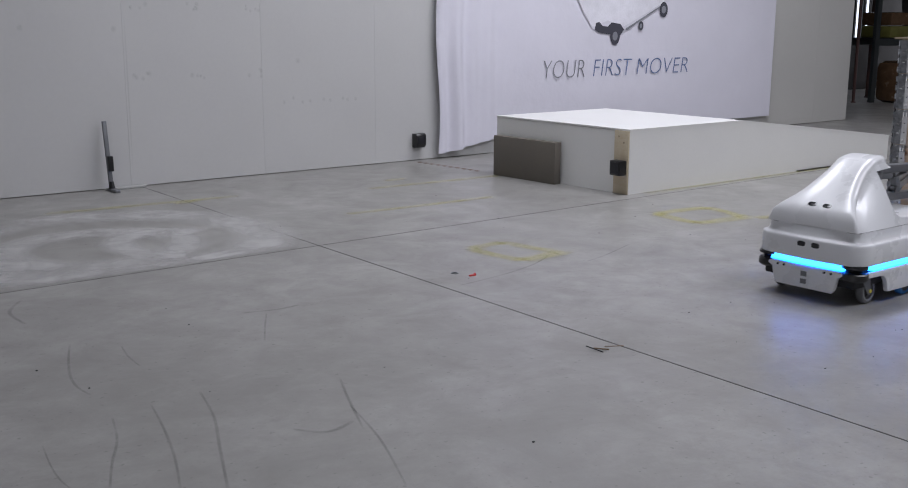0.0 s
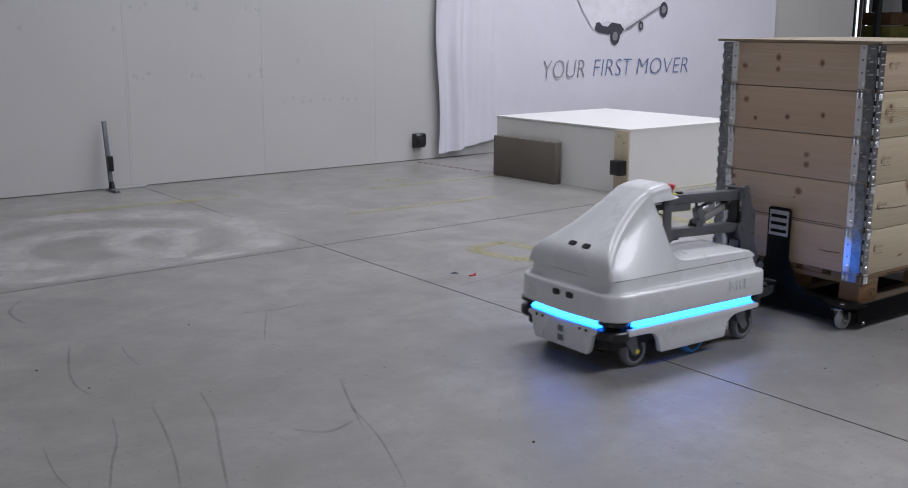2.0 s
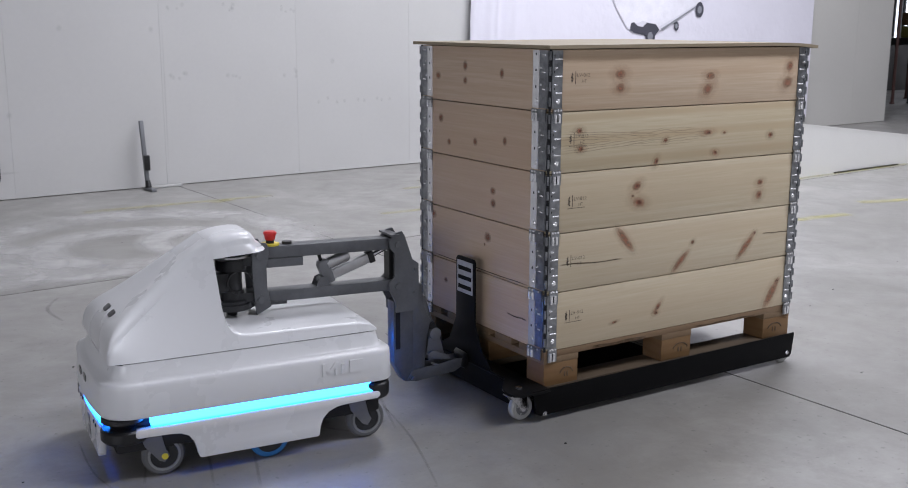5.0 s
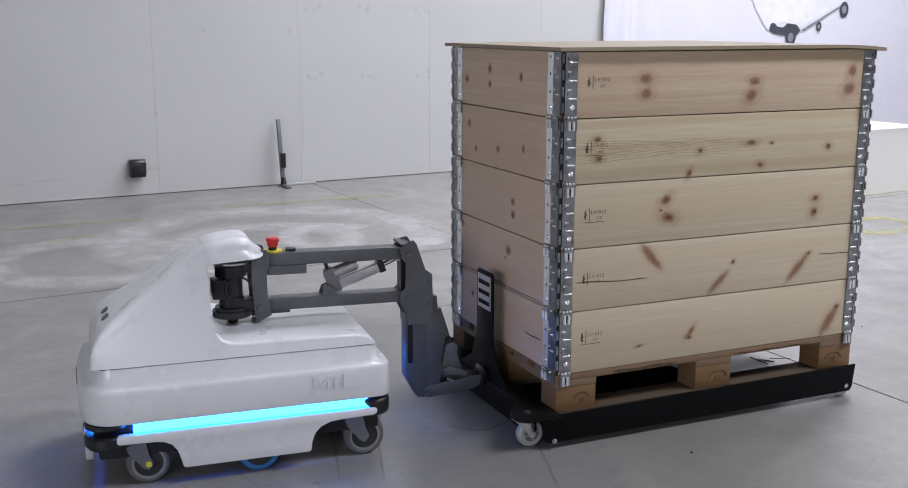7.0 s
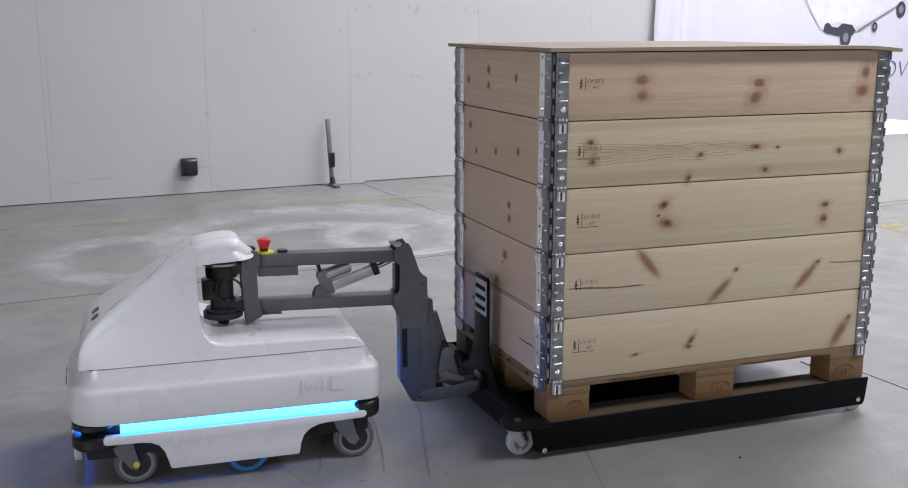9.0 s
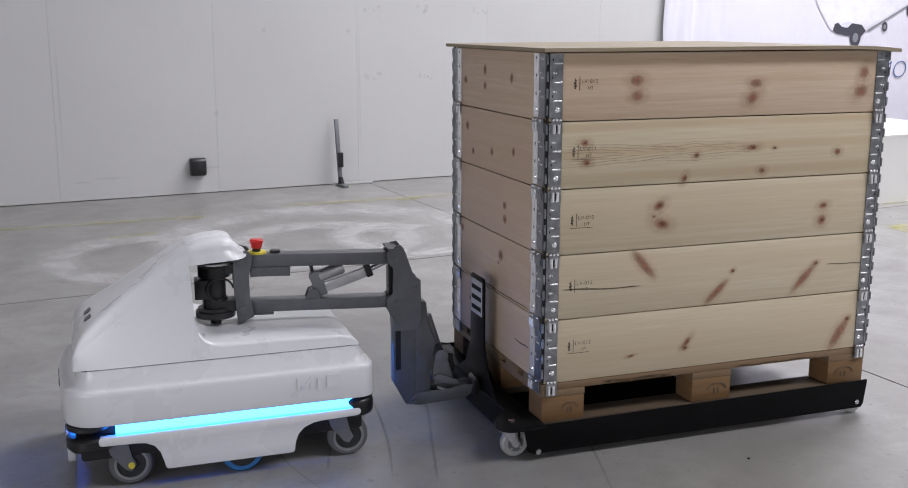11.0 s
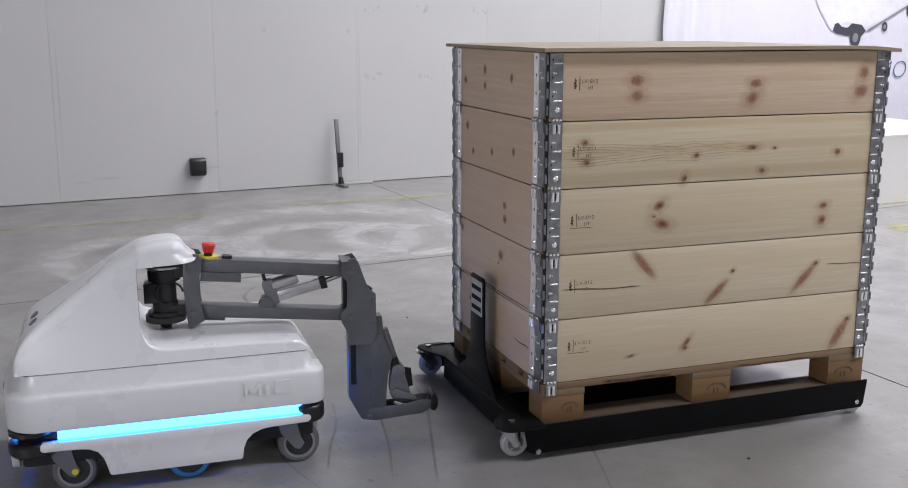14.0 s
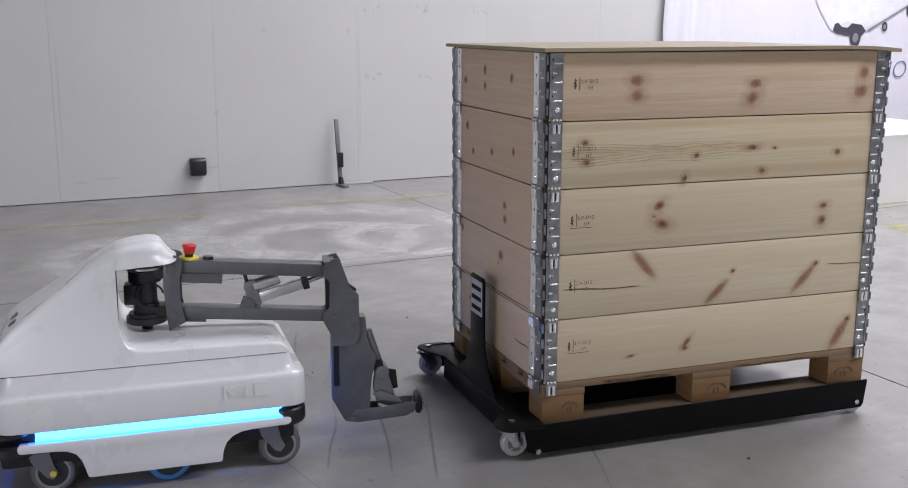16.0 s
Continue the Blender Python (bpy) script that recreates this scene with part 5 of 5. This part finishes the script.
def mirror_hinge(at):
    src = [o for o in COLLAR.children if o.name.startswith("hinge")][0]
    ob = src.copy()
    scene.collection.objects.link(ob)
    ob.parent = COLLAR
    me = src.data.copy()
    me.transform(Matrix.Diagonal((-1, 1, 1, 1)))
    me.flip_normals()
    ob.data = me
    ob.matrix_basis = at


mirror_hinge(pose(1.2, 0, 0))
mirror_hinge(pose(0, 0.8, 0, 0, 0, 180))
LONG_NEAR = [o for o in COLLAR.children if o.name.startswith("board")][0].name
COLLARS = [COLLAR] + [copy_thing(COLLAR, pose(0, 0, 0)) for k in range(4)]
ring_board = [o for o in COLLARS[3].children if o.name.startswith("board") and o.data is bpy.data.objects[LONG_NEAR].data][0]
ring_board.data = ring_board.data.copy()
ring_board.data.materials[0] = M_PINE_RING
top_board = [o for o in COLLARS[4].children if o.name.startswith("board") and o.data is bpy.data.objects[LONG_NEAR].data][0]
top_board.data = top_board.data.copy()
top_board.data.materials[0] = M_PINE_TOP
ZC = [ZP + 0.144 + HC * k for k in range(5)]

# knots by collar (bottom first): place along the board, height over the collar, half sizes, lean
KNOTS_LONG = {4: ((0.289, 0.115, 0.022, 0.016, 0), (0.291, 0.071, 0.019, 0.015, 0), (0.702, 0.100, 0.020, 0.013, 0), (0.692, 0.055, 0.024, 0.018, 30), (1.108, 0.127, 0.020, 0.017, 60), (1.100, 0.068, 0.026, 0.020, 20)),
              3: ((0.123, 0.135, 0.013, 0.010, 0), (0.130, 0.076, 0.012, 0.010, 0), (0.463, 0.014, 0.014, 0.010, 60), (0.502, 0.084, 0.010, 0.008, 20), (0.703, 0.101, 0.020, 0.009, 0), (0.785, 0.096, 0.008, 0.005, 0), (1.025, 0.075, 0.012, 0.011, 0), (0.742, 0.027, 0.012, 0.010, 0)),
              2: ((0.379, 0.133, 0.020, 0.014, 25), (0.391, 0.076, 0.026, 0.017, -15), (0.986, 0.100, 0.016, 0.011, 10), (0.984, 0.053, 0.017, 0.016, 20), (0.362, 0.100, 0.005, 0.004, 0)),
              1: ((0.335, 0.150, 0.060, 0.014, -48), (0.599, 0.043, 0.055, 0.012, 42), (0.655, 0.106, 0.009, 0.007, 30), (0.972, 0.108, 0.010, 0.007, 20), (0.929, 0.062, 0.062, 0.014, 45)),
              0: ((0.499, 0.086, 0.020, 0.009, 50), (0.492, 0.066, 0.010, 0.007, 0), (1.116, 0.104, 0.010, 0.008, 20), (1.086, 0.057, 0.065, 0.018, 55), (0.30, 0.060, 0.012, 0.004, 10))}
KNOTS_SHORT = {4: ((0.493, 0.131, 0.014, 0.018, 0), (0.492, 0.079, 0.014, 0.013, 0), (0.675, 0.090, 0.018, 0.014, 0), (0.266, 0.112, 0.013, 0.017, 0)),
               3: ((0.656, 0.133, 0.016, 0.016, 0), (0.425, 0.066, 0.013, 0.014, 0), (0.244, 0.085, 0.012, 0.015, 0), (0.60, 0.05, 0.012, 0.012, 0)),
               2: ((0.311, 0.104, 0.017, 0.013, 0), (0.309, 0.061, 0.016, 0.015, 0)),
               1: ((0.341, 0.134, 0.020, 0.018, 0), (0.718, 0.162, 0.030, 0.016, 0), (0.36, 0.105, 0.006, 0.006, 0)), 0: ((0.62, 0.12, 0.012, 0.010, 0),)}
for k, col in enumerate(COLLARS):
    for u, z, a, b, deg in KNOTS_LONG[k]:
        c, s = math.cos(radians(deg)), math.sin(radians(deg))
        kf = 1.45 if a > 0.04 else 2.8
        bm = mb()
        uv_disc(bm, (u, -0.0007, z), (a * c * 1.15, 0, a * s * 1.15), (-b * s * 1.15, 0, b * c * 1.15))
        kn = part("knot", bm, M_KNOT, col, smooth=0)
        if k < 4 and a < 0.04:
            bm = mb()
            uv_disc(bm, (u + 0.002, -0.0010, z), (a * c * 0.55, 0, a * s * 0.55), (-b * s * 0.55, 0, b * c * 0.55))
            part("knot_core", bm, M_KNOTCORE, kn, smooth=0)
        bm = mb()
        uv_disc(bm, (u, -0.0004, z), (a * c * kf, 0, a * s * kf), (-b * s * 2.3, 0, b * c * 2.3))
        part("knot_halo", bm, M_KNOTSOFT, col, smooth=0)
    for v, z, a, b, deg in KNOTS_SHORT[k]:
        bm = mb()
        uv_disc(bm, (-0.0007, v, z), (0, a * 1.2, 0), (0, 0, b * 1.2))
        part("knot", bm, M_KNOT, col, smooth=0)
    zs = (0.115, 0.104, 0.106, 0.112, 0.110)[k]
    st = lettering("stamp_code", "LV-012", 0.108, 0.160, -0.0010, zs, 0.011, M_STAMP, col, 0.0)
    lettering("stamp_code", "HT", 0.128, 0.146, -0.0010, zs - 0.019, 0.010, M_STAMP, col, 0.0)
    bm = mb()
    box(bm, 0.101, 0.1022, -0.0012, -0.0002, zs - 0.022, zs + 0.018)
    # leaf-shaped emblem of short strokes
    for q in range(7):
        wide = (0.0026, 0.0042, 0.0036, 0.0046, 0.0034, 0.0028, 0.0012)[q]
        mid = 0.088 + 0.0012 * math.sin(2.1 * q + k)
        box(bm, mid - wide, mid + wide * 0.8, -0.0012, -0.0002, zs - 0.016 + 0.0044 * q, zs - 0.0128 + 0.0044 * q)
    if k in (0, 2, 3):
        box(bm, 0.082, 0.155, -0.0012, -0.0002, zs - 0.026, zs - 0.0248)
    part("stamp_mark", bm, M_STAMP, col, smooth=0)


def crack(col, pts, width):
    bm = mb()
    uvl = bm.loops.layers.uv.verify()
    rows = [(bm.verts.new((p[0], p[1], p[2] + width / 2)), bm.verts.new((p[0], p[1], p[2] - width / 2)), i / (len(pts) - 1)) for i, p in enumerate(pts)]
    for (a0, a1, v0), (b0, b1, v1) in zip(rows, rows[1:]):
        f = bm.faces.new((a0, a1, b1, b0))
        for lp, uv in zip(f.loops, ((0, v0), (1, v0), (1, v1), (0, v1))):
            lp[uvl].uv = uv
    part("crack", bm, M_CRACK, col, smooth=0)


crack(COLLARS[1], [(0.05 + 0.035 * i, -0.0009, 0.092 - 0.0012 * i + 0.002 * math.sin(i)) for i in range(9)], 0.006)
crack(COLLARS[1], [(1.015 + 0.025 * i, -0.0009, 0.101 - 0.0009 * i + 0.001 * math.sin(i * 1.9)) for i in range(7)], 0.005)
crack(COLLARS[0], [(-0.0009, 0.10 + 0.03 * i, 0.085 + 0.002 * math.sin(i * 2)) for i in range(5)], 0.007)
crack(COLLARS[1], [(-0.0009, 0.08 + 0.09 * i, 0.010 + 0.001 * math.sin(i * 2)) for i in range(8)], 0.005)

crack(PALLET, [(0.20 + 0.028 * i, -0.0009, 0.128 + 0.002 * math.sin(i * 1.3)) for i in range(10)], 0.014)
crack(PALLET, [(0.68 + 0.03 * i, -0.0009, 0.127 + 0.002 * math.sin(i * 1.7)) for i in range(12)], 0.008)

# flame grain on the second collar from the top
def grain_line(col, pts, width):
    bm = mb()
    uvl = bm.loops.layers.uv.verify()
    rows = [(bm.verts.new((u, -0.0003, z + width / 2)), bm.verts.new((u, -0.0003, z - width / 2)), i / (len(pts) - 1)) for i, (u, z) in enumerate(pts)]
    for (a0, a1, v0), (b0, b1, v1) in zip(rows, rows[1:]):
        f = bm.faces.new((a0, a1, b1, b0))
        for lp, uv in zip(f.loops, ((0, v0), (1, v0), (1, v1), (0, v1))):
            lp[uvl].uv = uv
    part("grain_line", bm, M_GRAIN, col, smooth=0)


for k in range(4):
    apex, hh = 0.26 + 0.075 * k, 0.010 + 0.0085 * k
    for sg in (1, -1):
        grain_line(COLLARS[3], [(0.05 + (apex - 0.05) * i / 14, 0.098 + sg * hh * math.sqrt(max(0.0, 1 - i / 14)) + 0.0012 * math.sin(i * 1.3)) for i in range(15)], 0.0038)
for k in range(7):
    z0 = 0.072 + 0.0085 * k
    pinch = 0.005 * (1 if z0 > 0.098 else -1)
    run = 0.40 - 0.03 * abs(k - 3)
    grain_line(COLLARS[3], [(0.33 + run * i / 24, z0 + pinch * math.exp(-((0.33 + run * i / 24 - 0.50) / 0.03) ** 2) + 0.0018 * math.sin(i * 0.55 + 1.7 * k) + 0.0008 * math.sin(i * 1.7 + k)) for i in range(25)], 0.0022 + 0.0008 * (k % 3))

# lid
bm = mb()
nu, nv = 24, 12
for z in (0, 1):
    for i in range(nu + 1):
        for j in range(nv + 1):
            u, v = -0.022 + 1.250 * i / nu, -0.024 + 0.848 * j / nv
            bm.verts.new((u, v, 0.011 * z - 0.010 * max(0, (i / nu - 0.85) / 0.15) ** 2 + 0.004 * math.sin(2.2 * i / nu) * (0.4 + 0.6 * j / nv)))
bm.verts.ensure_lookup_table()
idx = lambda z, i, j: bm.verts[z * (nu + 1) * (nv + 1) + i * (nv + 1) + j]
for i in range(nu):
    for j in range(nv):
        bm.faces.new((idx(1, i, j), idx(1, i + 1, j), idx(1, i + 1, j + 1), idx(1, i, j + 1)))
        bm.faces.new((idx(0, i, j), idx(0, i, j + 1), idx(0, i + 1, j + 1), idx(0, i + 1, j)))
for i in range(nu):
    bm.faces.new((idx(0, i, 0), idx(0, i + 1, 0), idx(1, i + 1, 0), idx(1, i, 0)))
    bm.faces.new((idx(0, i, nv), idx(1, i, nv), idx(1, i + 1, nv), idx(0, i + 1, nv)))
for j in range(nv):
    bm.faces.new((idx(0, 0, j), idx(1, 0, j), idx(1, 0, j + 1), idx(0, 0, j + 1)))
    bm.faces.new((idx(0, nu, j), idx(0, nu, j + 1), idx(1, nu, j + 1), idx(1, nu, j)))
LID = part("plywood_lid", bm, M_PLY, smooth=30)
tagged(LID, "thin pale plywood lid lying on the stacked collars", "lid")
ZL = ZC[4] + HC + 0.001

# ---------------- movement ----------------
ROBOT_ROWS = [(0.0, 4.796, 2.800, 179.9), (0.5, 4.418, 2.800, 179.4), (1.0, 4.010, 2.806, 178.7), (1.5, 3.631, 2.815, 178.0), (2.0, 3.231, 2.824, 177.2), (2.5, 2.861, 2.836, 176.2),
              (3.0, 2.459, 2.864, 174.9), (3.5, 2.079, 2.900, 173.8), (4.0, 1.742, 2.940, 172.6), (4.5, 1.510, 2.963, 171.6), (4.7, 1.435, 2.973, 171.2), (5.2, 1.282, 2.998, 170.3), (5.8, 1.137, 3.024, 169.9), (6.4, 1.024, 3.046, 169.7),
              (7.0, 0.938, 3.061, 169.5), (7.5, 0.889, 3.073, 169.2), (8.0, 0.844, 3.084, 168.8), (8.6, 0.796, 3.098, 169.4), (9.4, 0.748, 3.114, 171.6), (10.3, 0.724, 3.125, 172.9), (12.4, 0.724, 3.125, 172.9), (12.7, 0.700, 3.130, 173.0),
              (13.0, 0.650, 3.137, 173.2), (13.5, 0.608, 3.142, 172.5), (14.0, 0.578, 3.146, 172.0), (14.5, 0.556, 3.150, 171.7), (15.0, 0.531, 3.153, 171.6), (15.5, 0.523, 3.155, 171.5), (16.0, 0.523, 3.155, 171.5)]
CART_ROWS = [(0.0, 5.66, 2.350, -1.0), (0.5, 5.28, 2.355, -1.0), (1.0, 4.895, 2.362, -1.1), (1.5, 4.522, 2.371, -1.2), (2.0, 4.131, 2.382, -1.35), (2.5, 3.788, 2.401, -1.6), (3.0, 3.397, 2.426, -2.3), (3.5, 3.013, 2.457, -3.0),
             (4.0, 2.655, 2.477, -3.5), (4.5, 2.407, 2.490, -3.9), (4.7, 2.33, 2.497, -4.05), (5.2, 2.17, 2.512, -4.45), (5.8, 2.02, 2.528, -4.9), (6.4, 1.90, 2.541, -5.3), (7.0, 1.805, 2.552, -5.57), (7.5, 1.757, 2.559, -5.8), (8.0, 1.703, 2.566, -6.0),
             (8.6, 1.65, 2.577, -6.3), (9.4, 1.602, 2.589, -6.6), (10.3, 1.581, 2.5955, -6.78), (12.0, 1.581, 2.5955, -6.78), (16.0, 1.581, 2.5955, -6.78)]
# how far the hook has sunk, as degrees of the links
DIP_ROWS = [(0.0, 2.3), (2.0, 2.2), (2.5, 1.85), (4.5, 1.7), (7.0, 1.32), (8.0, 1.42), (9.0, 1.1), (10.0, 0.5), (10.5, 0.65), (11.0, 1.6), (11.5, 2.85), (12.0, 4.1), (12.4, 5.0), (13.0, 5.05), (14.0, 4.95), (15.4, 4.75), (15.8, 4.35), (16.0, 4.1)]
# swing of the arm on the robot
SWING_ROWS = [(0.0, 0.0), (2.0, 0.0), (2.5, 0.5), (3.0, 1.0), (4.0, 1.3), (4.7, 1.7), (7.0, 1.2), (7.5, 1.6), (8.0, 2.0), (8.6, 0.6), (9.4, -2.9), (10.3, -4.85), (12.0, -5.0), (13.0, -5.2), (14.0, -5.7), (15.0, -6.6), (16.0, -7.1)]


def between(rows, t):
    ts = [r[0] for r in rows]
    return [float(np.interp(t, ts, [r[i] for r in rows])) for i in range(1, len(rows[0]))]


def travelled(rows):
    ts = [round(0.1 * i, 2) for i in range(161)]
    out, s, last = [], 0.0, between(rows, 0)
    for t in ts:
        now = between(rows, t)
        s += math.hypot(now[0] - last[0], now[1] - last[1])
        last = now
        out.append((t, s))
    return out


def motions():
    walk(ROBOT, [(t, pose(x, y, 0, 0, 0, a)) for t, x, y, a in ROBOT_ROWS])
    for ob, z in [(CART, 0.0), (PALLET, ZP), (LID, ZL)] + list(zip(COLLARS, ZC)):
        walk(ob, [(t, pose(x, y, z, 0, 0, a)) for t, x, y, a in CART_ROWS])
    walk(ARM, [(t, pose(PIV, 0, 0, 0, 0, a)) for t, a in SWING_ROWS])
    up, low, hook, act = [], [], [], []
    for t, d in DIP_ROWS:
        c, s = math.cos(radians(d)), math.sin(radians(d))
        up.append((t, pose(A_UP[0], 0, A_UP[1], 0, -d, 0)))
        low.append((t, pose(A_LOW[0], 0, A_LOW[1], 0, -d, 0)))
        hx, hz = A_UP[0] - LINK * c, A_UP[1] - LINK * s
        hook.append((t, pose(hx, 0, hz)))
        ex, ez = A_LOW[0] - 0.218 * c + 0.038 * s, A_LOW[1] - 0.218 * s + 0.038 * c
        lift = math.degrees(math.atan2(hz - 0.020 - ez, -(hx + 0.028 - ex)))
        act.append((t, pose(ex, 0, ez, 0, lift, 0)))
    for ob in (UPPER, PLUG, *RIDERS):
        walk(ob, up)
    for ob in (LOWER, *EYES):
        walk(ob, low)
    for ob in HOOKS:
        walk(ob, hook)
    for ob in (ACT, MOTORCAN, GEARBOX, ACTCAP, ACTROD):
        walk(ob, act)
    for way, rows in (("robot", travelled(ROBOT_ROWS)), ("cart", travelled(CART_ROWS))):
        for w, ratio, kind in WHEELS:
            if kind != way:
                continue
            at = w.matrix_basis.translation.copy()
            sign = 1 if way == "robot" else -1
            walk(w, [(t, pose(at.x, at.y, at.z, 0, sign * math.degrees(s / WR) * ratio, 0)) for t, s in rows])


motions()
